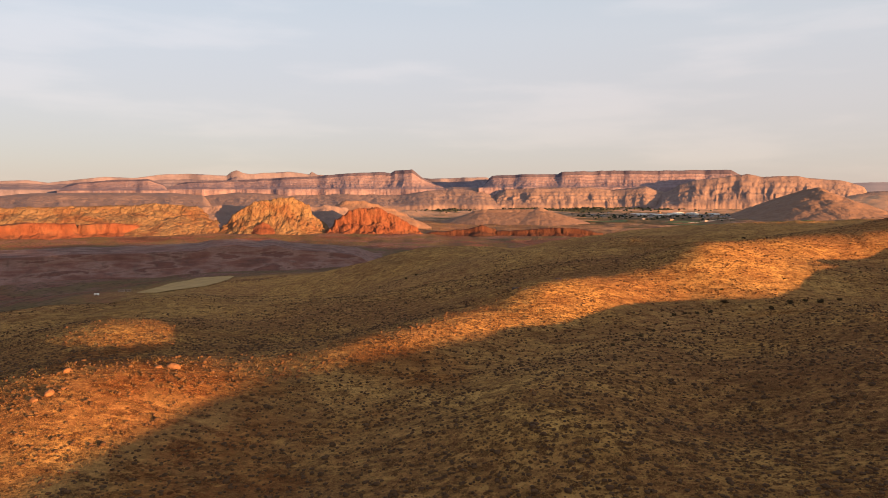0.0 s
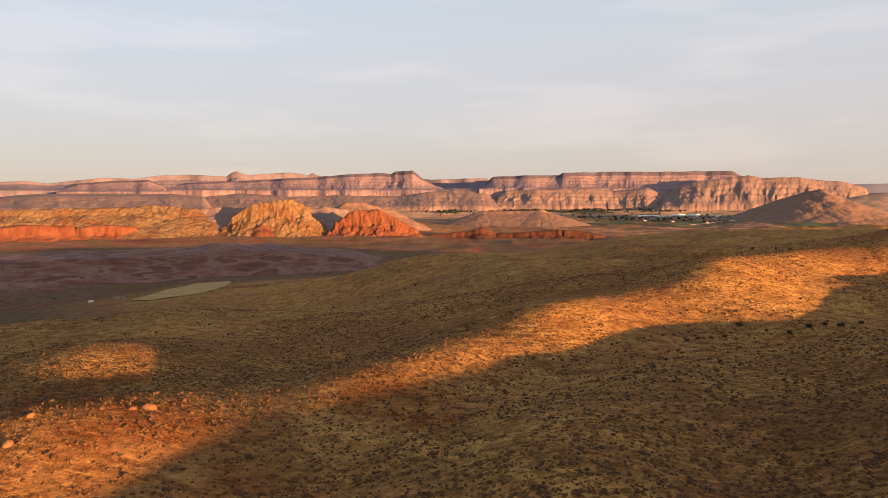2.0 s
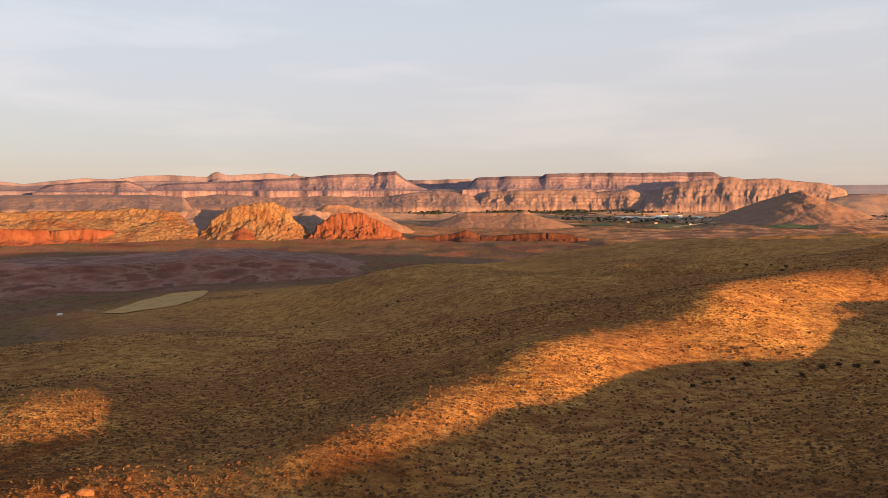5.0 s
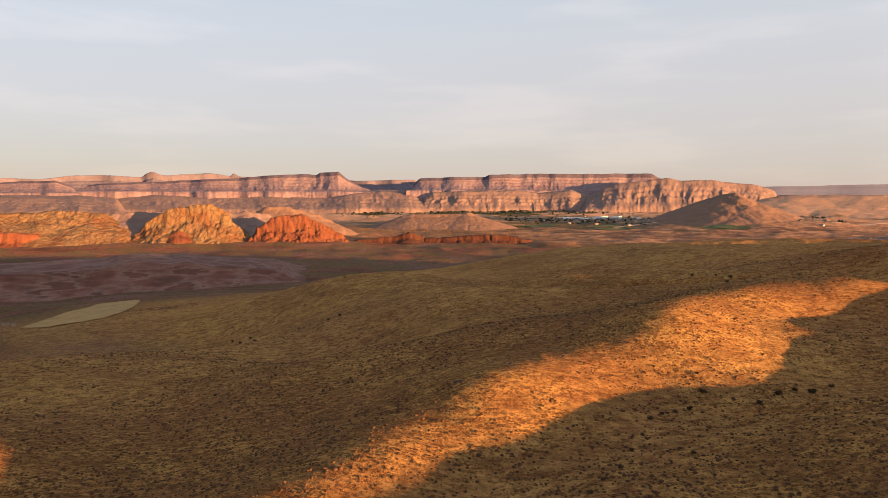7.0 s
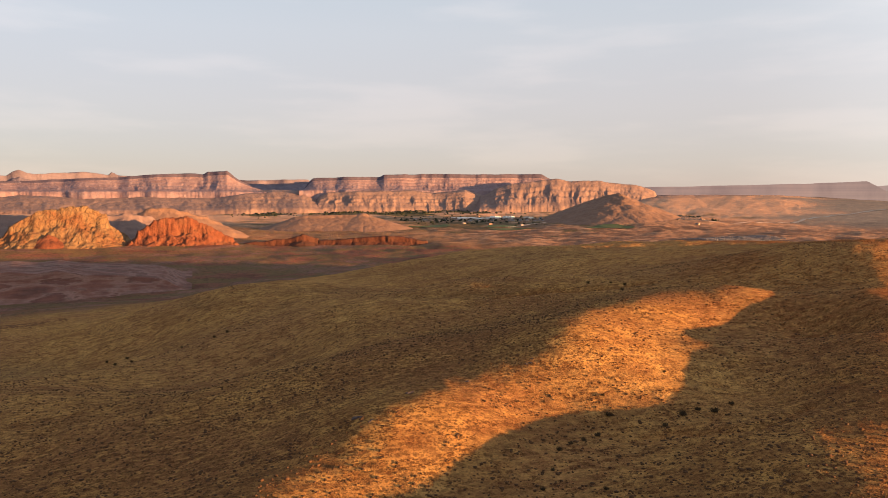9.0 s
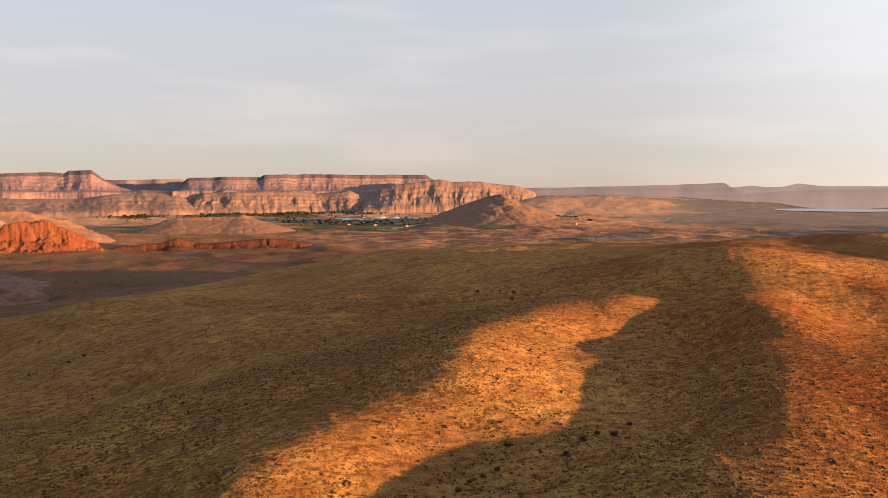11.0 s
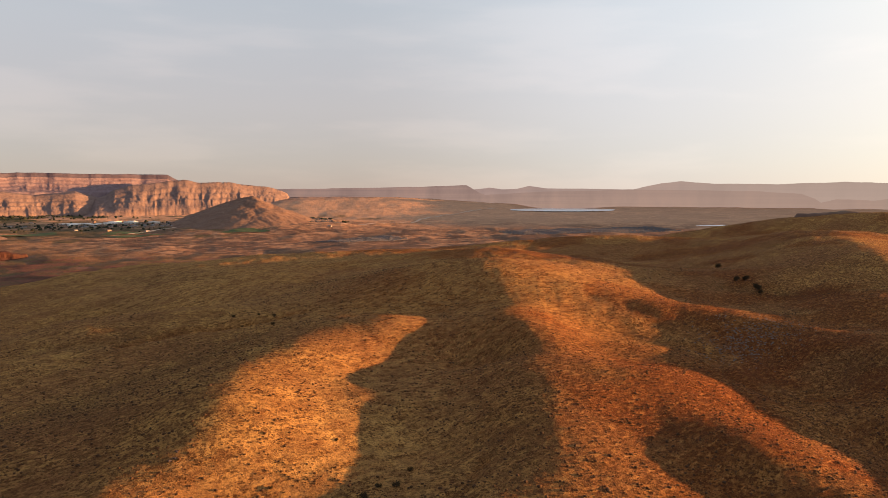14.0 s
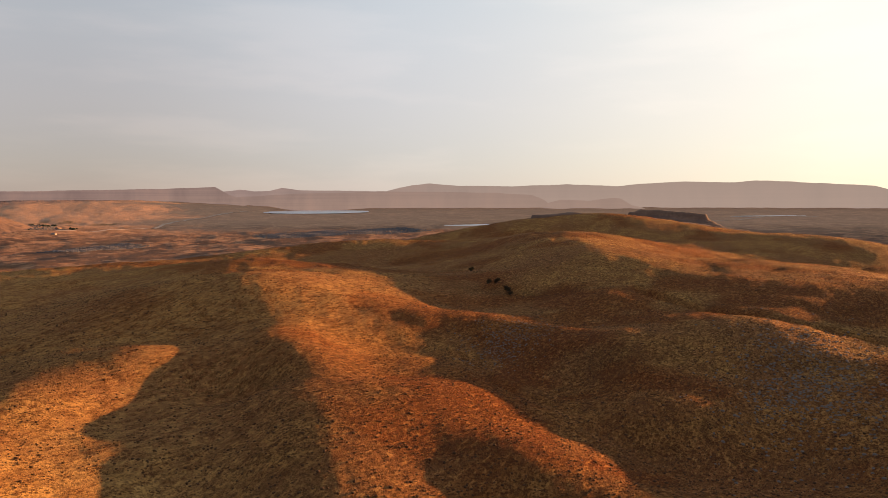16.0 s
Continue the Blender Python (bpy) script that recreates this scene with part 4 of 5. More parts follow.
def shrub_template(seed, sides=6):
    """A low uneven dome."""
    rng = random.Random(seed)
    verts = []
    for z, r in ((-0.1, 0.46), (0.3, 0.42)):
        for k in range(sides):
            a, d = (k + (0.5 if z > 0 else 0)) * 6.283 / sides, r * rng.uniform(0.7, 1.3)
            verts.append((d * math.cos(a), d * math.sin(a), z * rng.uniform(0.8, 1.25)))
    verts.append((0.05, -0.04, 0.58))
    faces = []
    for k in range(sides):
        n = (k + 1) % sides
        faces += [(k, n, sides + k), (n, sides + n, sides + k), (sides + k, sides + n, 2 * sides)]
    return verts, faces


def grass_template(seed, blades=6):
    rng = random.Random(seed)
    verts, faces = [], []
    for k in range(blades):
        a = k * 6.283 / blades + rng.uniform(-0.4, 0.4)
        d, w, h = rng.uniform(0.35, 0.6), rng.uniform(0.13, 0.2), rng.uniform(0.5, 1.0)
        c, s = math.cos(a), math.sin(a)
        n = len(verts)
        verts += [(-s * w, c * w, -0.05), (s * w, -c * w, -0.05), (c * d, s * d, h)]
        faces.append((n, n + 1, n + 2))
    return verts, faces


SHRUB = plain_material("dark_shrub", (0.046, 0.024, 0.013), (0.090, 0.046, 0.022), 1.2)
SAGE = plain_material("sage_clump", (0.062, 0.036, 0.017), (0.105, 0.060, 0.025), 1.2)
STRAW = plain_material("dry_grass", (0.19, 0.105, 0.034), (0.29, 0.165, 0.052), 0.6)


def cover(name, label, category, template, mat, count, seed, size, tall, power, patch, far=620.0):
    rng, x, y = scatter(count, seed, far=far, power=power)
    keep = (fbm(x / 38, y / 38, seed + 5, 4) + 0.35 * fbm(x / 9, y / 9, seed + 9, 2) > patch) & (highland(x, y) > 16)
    x, y = x[keep], y[keep]
    w = rng.uniform(*size, len(x)) * (0.8 + 0.7 * rng.random(len(x)) ** 4)
    sizes = np.stack([w, w * rng.uniform(*tall, len(x))], -1)
    places = np.stack([x, y, ground_level(x, y)], -1)
    me = joined(name, *template, places, sizes, rng.uniform(0, 6.28, len(x)), mat)
    return tagged(new(name, me), label, category, kind="stuff")


cover("shrubs", "low dark desert shrubs dotted over the hills", "shrubs", shrub_template(3, 5), SHRUB, 78000, 201, (0.28, 0.82), (0.5, 0.85), 1.15, -0.22, 560.0)
cover("shrubs", "small sage clumps among the dry grass", "shrubs", shrub_template(8), SAGE, 16000, 211, (0.2, 0.46), (0.5, 0.8), 1.0, -0.35, 420.0)
cover("grass", "tufts of dry straw-coloured grass", "grass", grass_template(5), STRAW, 80000, 221, (0.18, 0.36), (0.4, 0.7), 1.2, -0.5, 420.0)


# ---- single plants and stones ----
def on_ground(x, y, sink=0.0):
    return Vector((x, y, stand(x, y) - sink))


BARK = plain_material("grey_bark", (0.06, 0.045, 0.035), (0.13, 0.10, 0.075), 4.0, bump=0.02)
LEAF = plain_material("dark_leaves", (0.034, 0.023, 0.013), (0.072, 0.048, 0.024), 1.5)
STONE = plain_material("pale_sandstone", (0.10, 0.046, 0.022), (0.17, 0.084, 0.04), 1.5, bump=0.08)
LEDGE = plain_material("mauve_ledge_rock", (0.050, 0.036, 0.036), (0.095, 0.068, 0.064), 2.0, bump=0.06)
GREY_STONE = plain_material("grey_stone", (0.10, 0.08, 0.07), (0.19, 0.155, 0.135), 1.5, bump=0.05)


def limb(bm, a, b, r0, r1, sides=5):
    a, b = Vector(a), Vector(b)
    turn = (b - a).to_track_quat("Z", "Y").to_matrix()
    rings = []
    for p, r in ((a, r0), ((a + b) / 2 + Vector((0.04, -0.03, 0.02)) * (b - a).length, (r0 + r1) / 2), (b, r1)):
        rings.append([bm.verts.new(p + turn @ Vector((r * math.cos(k * 6.283 / sides), r * math.sin(k * 6.283 / sides), 0))) for k in range(sides)])
    for lo, hi in zip(rings[:-1], rings[1:]):
        for k in range(sides):
            bm.faces.new((lo[k], lo[(k + 1) % sides], hi[(k + 1) % sides], hi[k]))
    bm.faces.new(rings[-1])


def woody_plant(name, category, label, width, height, seed, leaves=420):
    """A trunk that forks low down, and a ragged crown of small leaf sprays."""
    rng = random.Random(seed)
    root = tagged(new(name), label, category)
    bm = bmesh.new()
    tips = []
    fork = Vector((0, 0, height * 0.18))
    limb(bm, (0, 0, -0.3), fork, width * 0.06, width * 0.045)
    for k in range(7):
        a = k * 0.9 + rng.uniform(-0.3, 0.3)
        d, h = width * rng.uniform(0.2, 0.42), height * rng.uniform(0.45, 0.92)
        tip = Vector((d * math.cos(a), d * math.sin(a), h))
        limb(bm, fork, tip, width * 0.032, width * 0.008, 4)
        tips.append(tip)
    part("trunk", bm, BARK, root)
    bm = bmesh.new()
    for k in range(leaves):
        c = rng.choice(tips) * rng.uniform(0.7, 1.05) + Vector([rng.gauss(0, width * 0.13) for _ in range(3)])
        c.z = min(max(c.z, height * 0.12), height * 1.05)
        s = width * rng.uniform(0.05, 0.1)
        q = Euler([rng.uniform(0, 6.28) for _ in range(3)]).to_matrix()
        bm.faces.new([bm.verts.new(c + q @ Vector(p) * s) for p in ((-1, 0, 0), (0, -0.6, 0.25), (1, 0, 0), (0, 0.6, 0.25))])
    part("crown", bm, LEAF, root)
    return root


def set_down(ob, x, y, turn=0.0, scale=1.0, sink=0.0):
    ob.scale = (scale,) * 3
    ob.matrix_basis = Matrix.Translation(on_ground(x, y, sink)) @ pose(0, 0, 0, 0, 0, turn) @ Matrix.Scale(scale, 4)
    return ob


def plant_group(first, spots, group):
    rng = random.Random(7)
    first["group"] = group
    size = Vector((1, 1, 1))
    for n, (x, y, k) in enumerate(spots):
        if n == 0:
            set_down(first, x, y, 0, k)
        else:
            ob = copy_thing(first, Matrix())
            ob.scale = size
            set_down(ob, x, y, rng.uniform(0, 360), k)


plant_group(woody_plant("bush", "bush", "dark leafy desert bush in a dry hollow", 1.6, 0.85, 1),
            [(81.5, 201, 1.0), (98, 195.5, 1.1), (74.5, 193, 0.85), (91, 192, 0.9), (106, 194.5, 1.1), (103, 197, 0.8), (107, 218, 0.6), (84, 209, 0.6), (63, 167, 0.6), (114, 199, 0.8)], "bushes in the hollow")
plant_group(woody_plant("bush", "bush", "low scrubby bush along a dry wash", 1.2, 0.6, 2),
            [(37, 151, 0.8), (41, 156, 0.7), (46, 161, 0.9), (52, 171, 0.8), (57, 178, 0.7), (62, 186, 1.0), (66, 189, 0.8), (70, 191, 0.9)], "bushes along the wash")
plant_group(woody_plant("tree", "tree", "small dark juniper tree in the ravine", 4.2, 4.0, 3, 700),
            [(483, 296, 0.8), (429, 260, 0.75), (433, 256, 0.85), (420, 244, 1.0), (415, 240, 0.6)], "junipers in the ravine")
plant_group(woody_plant("bush", "bush", "dark round bush at the gully edge", 1.8, 1.2, 4),
            [(-76, 451, 1.1), (-85, 475, 1.0), (-73, 468, 1.0), (-67, 446, 0.9), (-23, 419, 0.9), (-17, 421, 1.0), (-40, 430, 0.8), (176, 364, 1.0), (164, 345, 0.9), (163, 378, 1.0), (172, 371, 0.8)], "bushes at the gullies")
plant_group(woody_plant("bush", "bush", "pale twiggy dry bush on the lit slope", 1.6, 1.5, 5, 160),
            [(-50, 133, 1.0), (-55, 131, 1.1), (-58, 130, 0.9), (-37, 136, 1.2), (-34, 137, 1.0), (-66, 121, 0.9)], "dry bushes by the boulders")


def boulder(label, width, seed, mat):
    bm = bmesh.new()
    bmesh.ops.create_icosphere(bm, subdivisions=3, radius=0.5)
    for v in bm.verts:
        n = noise.fractal(v.co * 2.2 + Vector((seed, 0, 0)), 0.8, 2.0, 4)
        v.co *= 1 + 0.28 * n
        v.co = Vector((v.co.x * 1.25, v.co.y * 0.9, max(v.co.z * 0.72, -0.2))) * width
    for f in bm.faces:
        f.smooth = True
    ob = part("boulder", bm, mat, None)
    return tagged(ob, label, "boulder")


for k, (x, y, w, text) in enumerate([(-51.5, 130.5, 2.3, "pale rounded boulder among dry grass"), (-53.5, 128.5, 1.2, "small pale stone beside a boulder"), (-64, 111, 1.8, "reddish boulder on the lit slope"),
                                     (-65.5, 109, 1.3, "cracked reddish boulder on the lit slope"), (-62.5, 112.5, 0.9, "small reddish boulder on the lit slope"), (-66, 120, 1.4, "flat pale boulder on the lit slope")]):
    set_down(boulder(text, w, k * 3.7, STONE), x, y, k * 50.0)


def rock_outcrop(label, seed):
    """A low ledge of cracked slabs that stands out of the slope."""
    rng = random.Random(seed)
    root = tagged(new("rock_outcrop"), label, "outcrop", "outcrops along the spur")
    for k in range(7):
        bm = bmesh.new()
        bmesh.ops.create_cube(bm, size=1.0)
        bmesh.ops.subdivide_edges(bm, edges=bm.edges[:], cuts=2, use_grid_fill=True)
        lx, ly, lz = rng.uniform(0.9, 1.9), rng.uniform(0.6, 1.2), rng.uniform(0.45, 0.9)
        turn = Matrix.Rotation(rng.uniform(-0.5, 0.5), 3, "Z") @ Matrix.Rotation(rng.uniform(-0.22, 0.22), 3, "Y")
        at = Vector((rng.uniform(-1.9, 1.9), rng.uniform(-0.9, 0.9), rng.uniform(0.0, 0.22)))
        for v in bm.verts:
            worn = v.co * (1 - 0.16 * (v.co.length - 0.5)) + 0.10 * noise.noise_vector(v.co * 2.3 + Vector((k + seed, 0, 0)))
            v.co = turn @ Vector((worn.x * lx, worn.y * ly, worn.z * lz)) + at
        part("slab", bm, LEDGE, root)
    return root


for k, (x, y, turn, size) in enumerate([(21, 202, 35, 0.6), (23.5, 198.5, 50, 0.4), (35, 213, 40, 0.6), (71, 227, 20, 0.5), (73, 229, 60, 0.35), (52, 221, 38, 0.4)]):
    set_down(rock_outcrop("grey cracked rock ledge on the spur's crest", 60 + k), x, y, turn, size, 0.1)


def stones(name, label, spots, size, mat, seed):
    rng = np.random.default_rng(seed)
    x, y = spots(rng)
    w = rng.uniform(*size, len(x))
    me = joined(name, *shrub_template(seed), np.stack([x, y, ground_level(x, y) - 0.05], -1), np.stack([w, w * 0.7], -1), rng.uniform(0, 6.28, len(x)), mat)
    return tagged(new(name, me), label, "stones", kind="stuff")


def along_ridge(rng):
    t = rng.uniform(0, 1, 5200)
    return -20 + 200 * t + rng.normal(0, 14, 5200), 150 + 125 * t + rng.normal(0, 14, 5200)


stones("stones", "pale stones strewn on the sunlit spur", along_ridge, (0.08, 0.30), STONE, 31)
stones("stones", "grey stones on the shaded rocky slope", lambda rng: (290 + rng.normal(0, 34, 1500), 82 + rng.normal(0, 14, 1500)), (0.3, 1.3), GREY_STONE, 32)
stones("stones", "grey rubble on the shaded knoll", lambda rng: (306 + rng.normal(0, 15, 700), 200 + rng.normal(0, 9, 700)), (0.25, 0.9), GREY_STONE, 34)
stones("stones", "pale stones by the dry field", lambda rng: (-175 + rng.normal(0, 14, 160), 640 + rng.normal(0, 6, 160)), (0.8, 2.2), STONE, 33)


# ---- field, road and waters ----
def draped(name, outline_grid, material, label, category, lift):
    x, y = outline_grid
    z = ground_level(x, y) + lift
    me = mesh_of(name, np.stack([x, y, z], -1).reshape(-1, 3), grid_faces(*x.shape), material)
    return tagged(new(name, me), label, category, kind="structure")


FIELD = plain_material("dry_stubble_field", (0.27, 0.165, 0.062), (0.38, 0.235, 0.09), 0.08)
upper = np.array([(-266, 596), (-267, 640), (-264, 690), (-258, 735), (-250, 765), (-240, 778)], float)
lower = np.array([(-256, 590), (-219, 594), (-204, 626), (-206, 660), (-219, 715), (-234, 772)], float)
v = np.linspace(0, 1, 60)
k = np.linspace(0, 1, 6)
side = np.linspace(0, 1, 40)[:, None]
(ux, uy), (lx, ly) = ([np.interp(v, k, edge[:, n]) + 1.6 * fbm(v * 9, v * 0 + n, 8, 3) for n in (0, 1)] for edge in (upper, lower))
draped("field", ((1 - side) * ux + side * lx, (1 - side) * uy + side * ly), FIELD, "pale dry stubble field in the valley", "field", 0.5)

TRACK = plain_material("pale_dirt_road", (0.36, 0.25, 0.19), (0.50, 0.37, 0.28), 0.05)


def road(points, width, label):
    points = np.array(points, float)
    along = np.concatenate([[0], np.cumsum(np.hypot(*np.diff(points, axis=0).T))])
    t = np.linspace(0, along[-1], int(along[-1] / 12))
    x, y = np.interp(t, along, points[:, 0]), np.interp(t, along, points[:, 1])
    dx, dy = np.gradient(x), np.gradient(y)
    n = np.hypot(dx, dy)
    side = np.linspace(-0.5, 0.5, 5)[:, None] * width
    return draped("road", (x - dy / n * side, y + dx / n * side), TRACK, label, "road", 1.4)


road([(1584, 2335), (1747, 2316), (2053, 2404), (2257, 2566), (2488, 2670), (2670, 2703), (2950, 2814), (3167, 2885)], 16, "pale road crossing the desert plain")
road([(900, 2560), (1100, 2660), (1300, 2700), (1560, 2620)], 12, "pale street along the edge of town")
road([(3500, 420), (3650, 260), (3850, 180), (3950, -60)], 18, "pale track beside the ponds")

WATER, wt_nt, wt_bsdf = material("still_water")
# pale base colour stands in for part of the sky's reflection
wt_bsdf.inputs["Base Color"].default_value = (0.60, 0.58, 0.58, 1)
wt_bsdf.inputs["Roughness"].default_value = 0.3
wt_bsdf.inputs["Specular IOR Level"].default_value = 0.9
relief(wt_nt, wt_bsdf, noise_of(wt_nt, place(wt_nt), 0.05, 3), 0.6, 3.0)


def water(cx, cy, along, across, turn, level, label, seed):
    a = np.linspace(0, 2 * math.pi, 120, endpoint=False)
    k = 1.12 + 0.16 * fbm(1.5 * np.cos(a) + seed, 1.5 * np.sin(a), seed, 4)
    c, s = math.cos(radians(turn)), math.sin(radians(turn))
    lx, ly = np.cos(a) * along * k, np.sin(a) * across * k
    ring = np.stack([cx + lx * c - ly * s, cy + lx * s + ly * c, np.full(120, level)], -1)
    bm = bmesh.new()
    bm.faces.new([bm.verts.new(p) for p in ring])
    ob = part("water", bm, WATER, None)
    ob["kind"] = "structure"
    return tagged(ob, label, "water")


for spot, text, seed in zip(WATERS, ("pale reservoir reflecting the evening sky", "narrow pale pond beyond the rim", "thin bright ponds on the far flats"), (3, 5, 7)):
    water(*spot, text, seed)


# ---- town ----
WALL = [plain_material("stucco_wall", (0.34, 0.25, 0.19), (0.44, 0.34, 0.27), 0.2), plain_material("tan_wall", (0.24, 0.165, 0.12), (0.33, 0.23, 0.17), 0.2), plain_material("white_wall", (0.55, 0.52, 0.49), (0.7, 0.67, 0.63), 0.2)]
ROOF = [plain_material("grey_roof", (0.13, 0.12, 0.125), (0.22, 0.20, 0.20), 0.2), plain_material("brown_roof", (0.16, 0.095, 0.07), (0.25, 0.15, 0.11), 0.2), plain_material("white_metal_roof", (0.62, 0.61, 0.60), (0.78, 0.77, 0.76), 0.2)]


def block(bm, x0, y0, z0, x1, y1, z1):
    v = [bm.verts.new(p) for p in ((x0, y0, z0), (x1, y0, z0), (x1, y1, z0), (x0, y1, z0), (x0, y0, z1), (x1, y0, z1), (x1, y1, z1), (x0, y1, z1))]
    for f in ((3, 2, 1, 0), (4, 5, 6, 7), (0, 1, 5, 4), (1, 2, 6, 5), (2, 3, 7, 6), (3, 0, 4, 7)):
        bm.faces.new([v[k] for k in f])


def gable(bm, w, d, eave, ridge, over):
    x, y = w / 2 + over, d / 2 + over
    v = [bm.verts.new(p) for p in ((-x, -y, eave), (x, -y, eave), (x, 0, ridge), (-x, 0, ridge), (-x, y, eave), (x, y, eave), (-x, 0, eave), (x, 0, eave))]
    for f in ((0, 1, 2, 3), (3, 2, 5, 4), (0, 3, 4, 6), (1, 7, 5, 2), (0, 6, 7, 1), (6, 4, 5, 7)):
        bm.faces.new([v[k] for k in f])


def house(wide, deep, eave, ridge, wall, roof, label, category="house"):
    name = "house" if category == "house" else "warehouse"
    root = tagged(new(name), label, category)
    bm = bmesh.new()
    block(bm, -wide / 2, -deep / 2, -4, wide / 2, deep / 2, eave)
    part("wall", bm, wall, root)
    bm = bmesh.new()
    if category == "house":
        gable(bm, wide, deep, eave, ridge, 0.6)
    else:
        block(bm, -wide / 2 - 0.4, -deep / 2 - 0.4, eave, wide / 2 + 0.4, deep / 2 + 0.4, eave + 0.7)
        block(bm, -wide * 0.2, -deep * 0.2, eave + 0.7, -wide * 0.05, deep * 0.05, ridge)
    part("roof", bm, roof, root)
    return root


def settle_town():
    rng = random.Random(12)
    kinds = [house(15, 9, 3.6, 6.2, WALL[k % 2], ROOF[k % 2], text) for k, text in enumerate(("stucco house with a grey gable roof", "tan house with a brown gable roof"))]
    sheds = [house(46, 26, 7, 8.5, WALL[2], ROOF[2], "long white flat-roofed warehouse", "warehouse"), house(30, 20, 6, 7.5, WALL[0], ROOF[2], "pale flat-roofed commercial building", "warehouse")]
    for ob in kinds:
        ob["group"] = "houses of the town"
    for ob in sheds:
        ob["group"] = "warehouses of the town"
    spots, used = [], set()
    for k in range(200):
        t = rng.random()
        spots.append((rng.choice(kinds), 760 + 820 * t + rng.gauss(0, 90), 3060 - 420 * t + rng.gauss(0, 120)))
    for k in range(26):
        spots.append((rng.choice(sheds), 870 + rng.uniform(0, 330), 3120 + rng.uniform(-80, 110)))
    for first, x, y in spots:
        m = Matrix.Translation(on_ground(x, y, 0.3)) @ pose(0, 0, 0, 0, 0, rng.choice((18, 108)) + rng.uniform(-4, 4))
        if first.name in used:
            copy_thing(first, m)
        else:
            used.add(first.name)
            first.matrix_basis = m


settle_town()

w2, d2 = 0.5, 0.32
HOUSE = ([(-w2, -d2, -0.3), (w2, -d2, -0.3), (w2, d2, -0.3), (-w2, d2, -0.3), (-w2, -d2, 0.3), (w2, -d2, 0.3), (w2, d2, 0.3), (-w2, d2, 0.3), (-w2, 0, 0.55), (w2, 0, 0.55)],
         [(0, 1, 5), (0, 5, 4), (2, 3, 7), (2, 7, 6), (1, 2, 6), (1, 6, 5), (3, 0, 4), (3, 4, 7), (4, 5, 9), (4, 9, 8), (6, 7, 8), (6, 8, 9), (5, 6, 9), (7, 4, 8)])


def estate(cx, cy, along, across, turn, rows, cols, label, mat, seed):
    rng = np.random.default_rng(seed)
    u, v = np.meshgrid(np.linspace(-1, 1, cols), np.linspace(-1, 1, rows))
    u, v = u.ravel() + rng.normal(0, 0.2 / cols, u.size), v.ravel() + rng.normal(0, 0.25 / rows, u.size)
    keep = rng.random(u.size) < 0.86 - 0.3 * (np.hypot(u, v) > 1.05)
    u, v = u[keep] * along, v[keep] * across
    c, s = math.cos(radians(turn)), math.sin(radians(turn))
    x, y = cx + u * c - v * s, cy + u * s + v * c
    size = rng.uniform(5, 8, len(x))
    me = joined("distant_houses", *HOUSE, np.stack([x, y, ground_level(x, y)], -1), np.stack([size, size * 0.6], -1), radians(turn) + rng.choice([0, 1.571], len(x)) + rng.normal(0, 0.06, len(x)), mat)
    return tagged(new("distant_houses", me), label, "houses", kind="stuff")


ESTATE_ROOF = plain_material("grey_shingle_roofs", (0.075, 0.072, 0.080), (0.13, 0.12, 0.125), 0.2)
estate(1370, 1845, 150, 62, 10, 16, 36, "dense grey-roofed housing estate on the plain", ESTATE_ROOF, 41)
estate(2230, 1590, 330, 120, -28, 28, 74, "wide grey-roofed housing estate on the plain", ESTATE_ROOF, 42)
estate(1480, 2560, 220, 130, -20, 24, 40, "pale-roofed housing estate below the cone", ESTATE_ROOF, 43)

TOWN_GREEN = plain_material("town_trees", (0.012, 0.016, 0.010), (0.028, 0.030, 0.018), 0.2)
LAWN = plain_material("irrigated_lawn", (0.045, 0.062, 0.024), (0.08, 0.10, 0.04), 0.05)


def town_trees():
    rng = np.random.default_rng(51)
    n = 5200
    x, y = rng.uniform(-150, 1750, n), rng.uniform(2400, 4050, n)
    t = (x - 760) / 820
    near_town = np.exp(-(((y - (3060 - 420 * t)) / 210) ** 2)) * (x > 600)
    strip = np.exp(-(((y - 3820) / 190) ** 2)) * (x < 1350)
    keep = (rng.random(n) < np.maximum(near_town * 0.7, strip)) & (fbm(x / 90, y / 90, 53, 3) > -0.2)
    x, y = x[keep], y[keep]
    w = rng.uniform(7, 16, len(x))
    me = joined("town_trees", *shrub_template(14), np.stack([x, y, ground_level(x, y)], -1), np.stack([w, w * 0.9], -1), rng.uniform(0, 6.28, len(x)), TOWN_GREEN)
    return tagged(new("trees", me), "dark green trees through the town", "trees", kind="stuff")


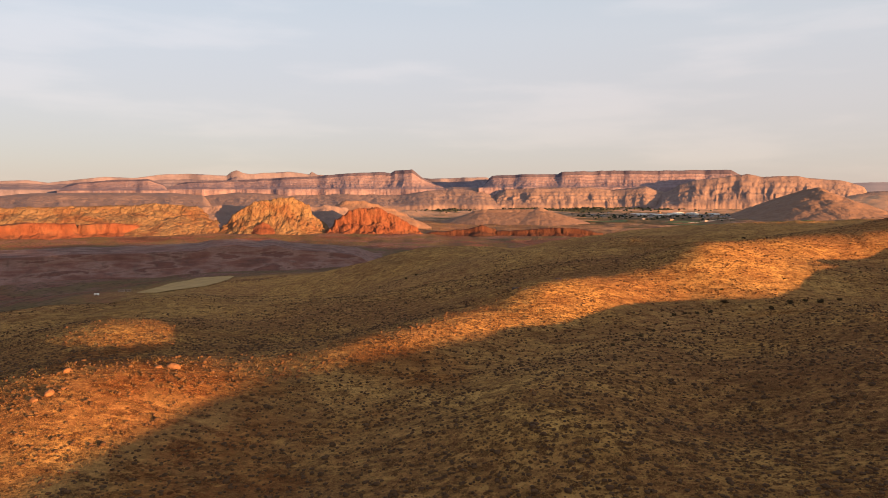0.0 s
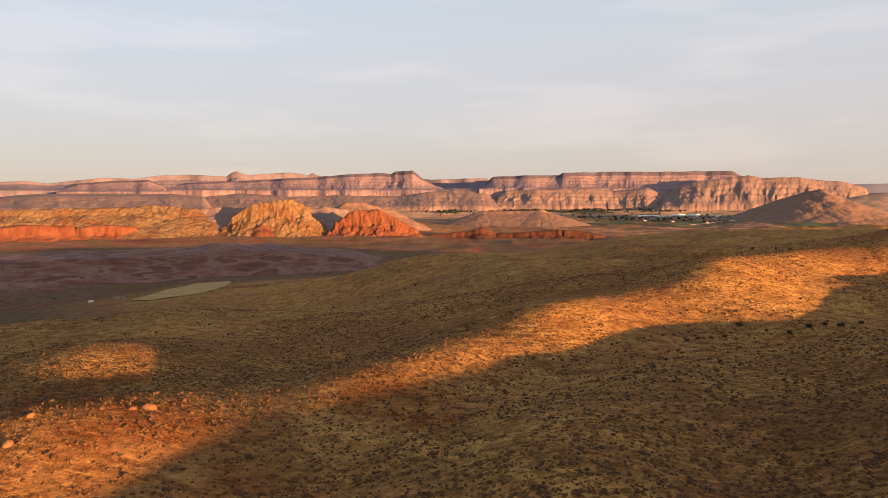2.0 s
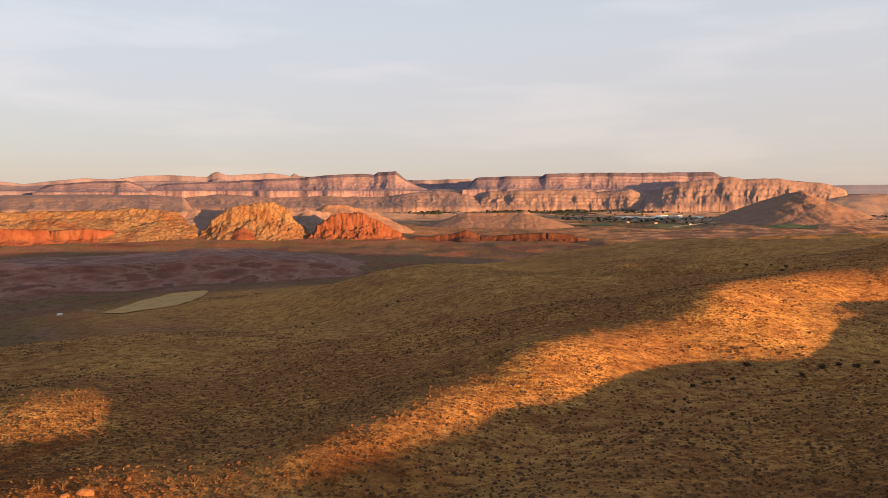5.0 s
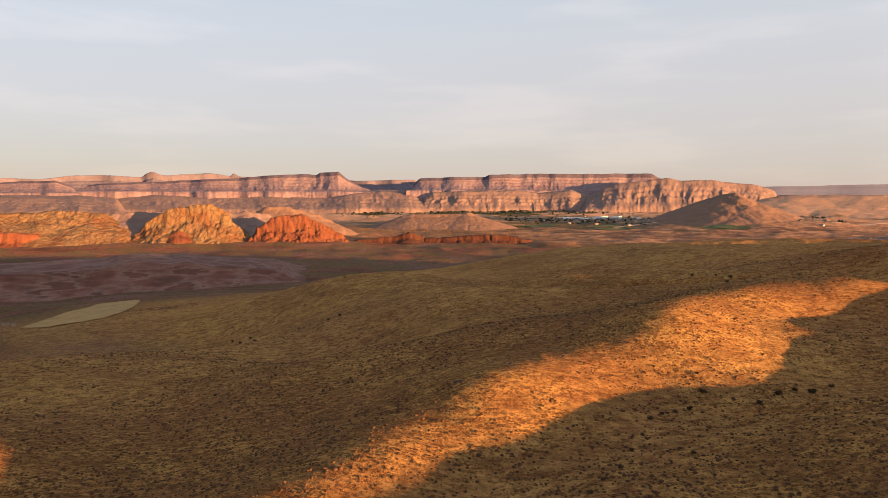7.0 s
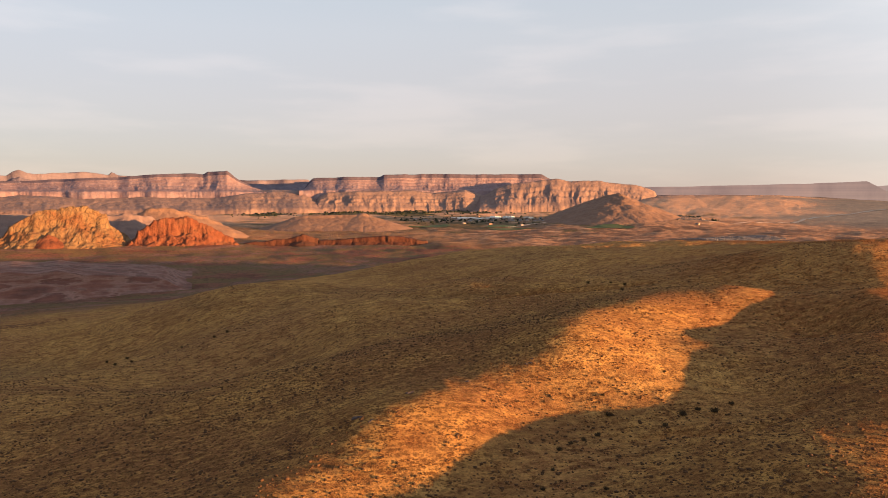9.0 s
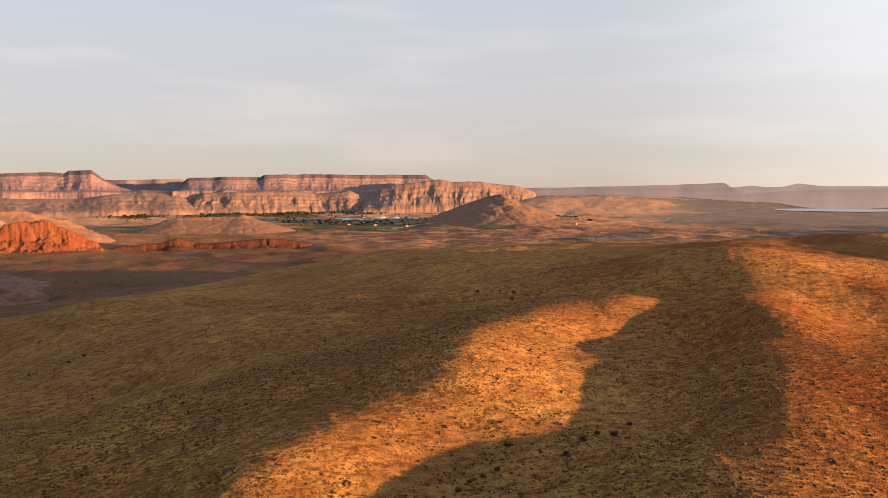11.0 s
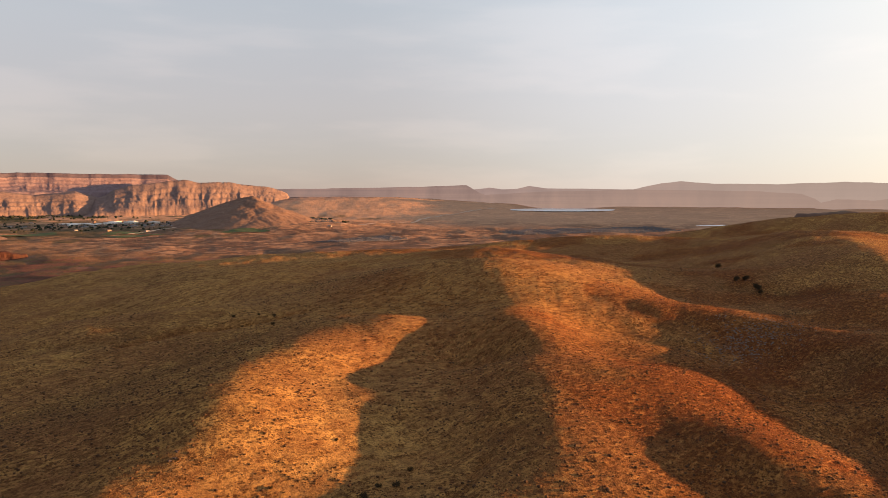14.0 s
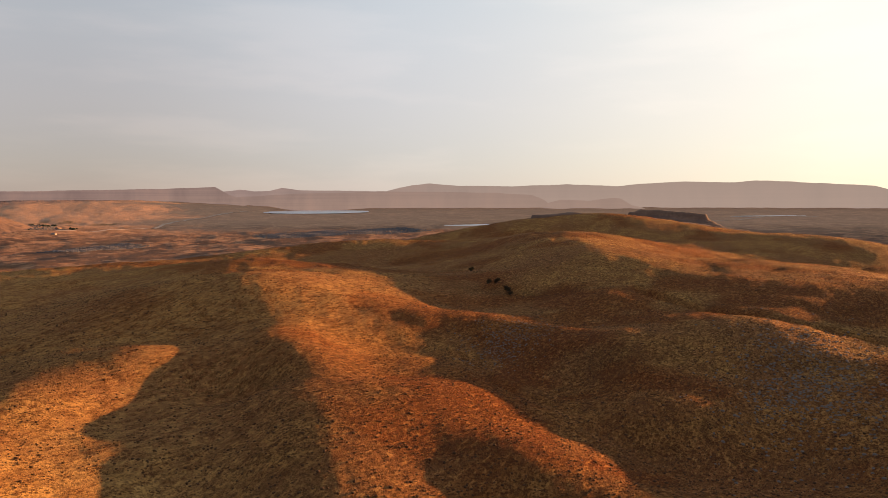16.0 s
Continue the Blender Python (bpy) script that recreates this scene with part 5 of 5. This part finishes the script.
town_trees()
for cx, cy, a, b, tilt in ((890, 2600, 70, 60, 0.3), (875, 2440, 90, 50, 0.1), (1210, 2330, 80, 60, -0.3), (640, 2700, 90, 50, 0.2)):
    r, q = np.linspace(0.02, 1, 8)[:, None], np.linspace(0, 2 * math.pi, 40)[None, :]
    k = 1 + 0.2 * np.sin(3 * q + cx)
    lx, ly = a * r * k * np.cos(q), b * r * k * np.sin(q)
    draped("field", (cx + lx * math.cos(tilt) - ly * math.sin(tilt), cy + lx * math.sin(tilt) + ly * math.cos(tilt)), LAWN, "irrigated green field near the town", "field", 1.2)


# ---- camp in the valley ----
TYRE = plain_material("black_tyre", (0.02, 0.02, 0.02), (0.035, 0.035, 0.035), 5.0)
GLASS, _, glass_bsdf = material("dark_window")
glass_bsdf.inputs["Base Color"].default_value = (0.03, 0.035, 0.04, 1)
glass_bsdf.inputs["Roughness"].default_value = 0.15


def wheel(x, y, parent):
    bm = bmesh.new()
    bmesh.ops.create_cone(bm, cap_ends=True, segments=14, radius1=0.36, radius2=0.36, depth=0.24, matrix=Matrix.Translation((x, y, 0.36)) @ Matrix.Rotation(radians(90), 4, "X"))
    part("wheel", bm, TYRE, parent)


def camper():
    root = tagged(new("camper_trailer"), "white camper trailer parked by the field", "trailer")
    bm = bmesh.new()
    block(bm, -3.4, -1.2, 0.5, 3.4, 1.2, 3.0)
    bmesh.ops.bevel(bm, geom=bm.edges[:], offset=0.3, segments=3, affect="EDGES")
    part("body", bm, WALL[2], root)
    for x, w in ((-2.0, 0.9), (1.9, 1.1)):
        bm = bmesh.new()
        block(bm, x - w / 2, -1.225, 1.6, x + w / 2, -1.19, 2.3)
        part("window", bm, GLASS, root)
    bm = bmesh.new()
    block(bm, -0.1, -1.23, 0.6, 0.6, -1.19, 2.5)
    part("door", bm, WALL[0], root)
    for y in (-1.05, 1.05):
        wheel(-0.9, y, root)
        wheel(0.1, y, root)
    bm = bmesh.new()
    limb(bm, (3.3, 0, 0.6), (4.6, 0, 0.55), 0.07, 0.05)
    part("tow_bar", bm, GREY_STONE, root)
    return root


set_down(camper(), -303, 603, 25, 0.62)
set_down(house(7, 4, 2.4, 3.4, WALL[1], ROOF[1], "low tan shed beside the field"), -290, 622, 12, 0.7)
set_down(house(5, 4, 2.4, 3.2, WALL[1], ROOF[1], "small tan shed beside the field"), -280, 614, 40, 0.7)
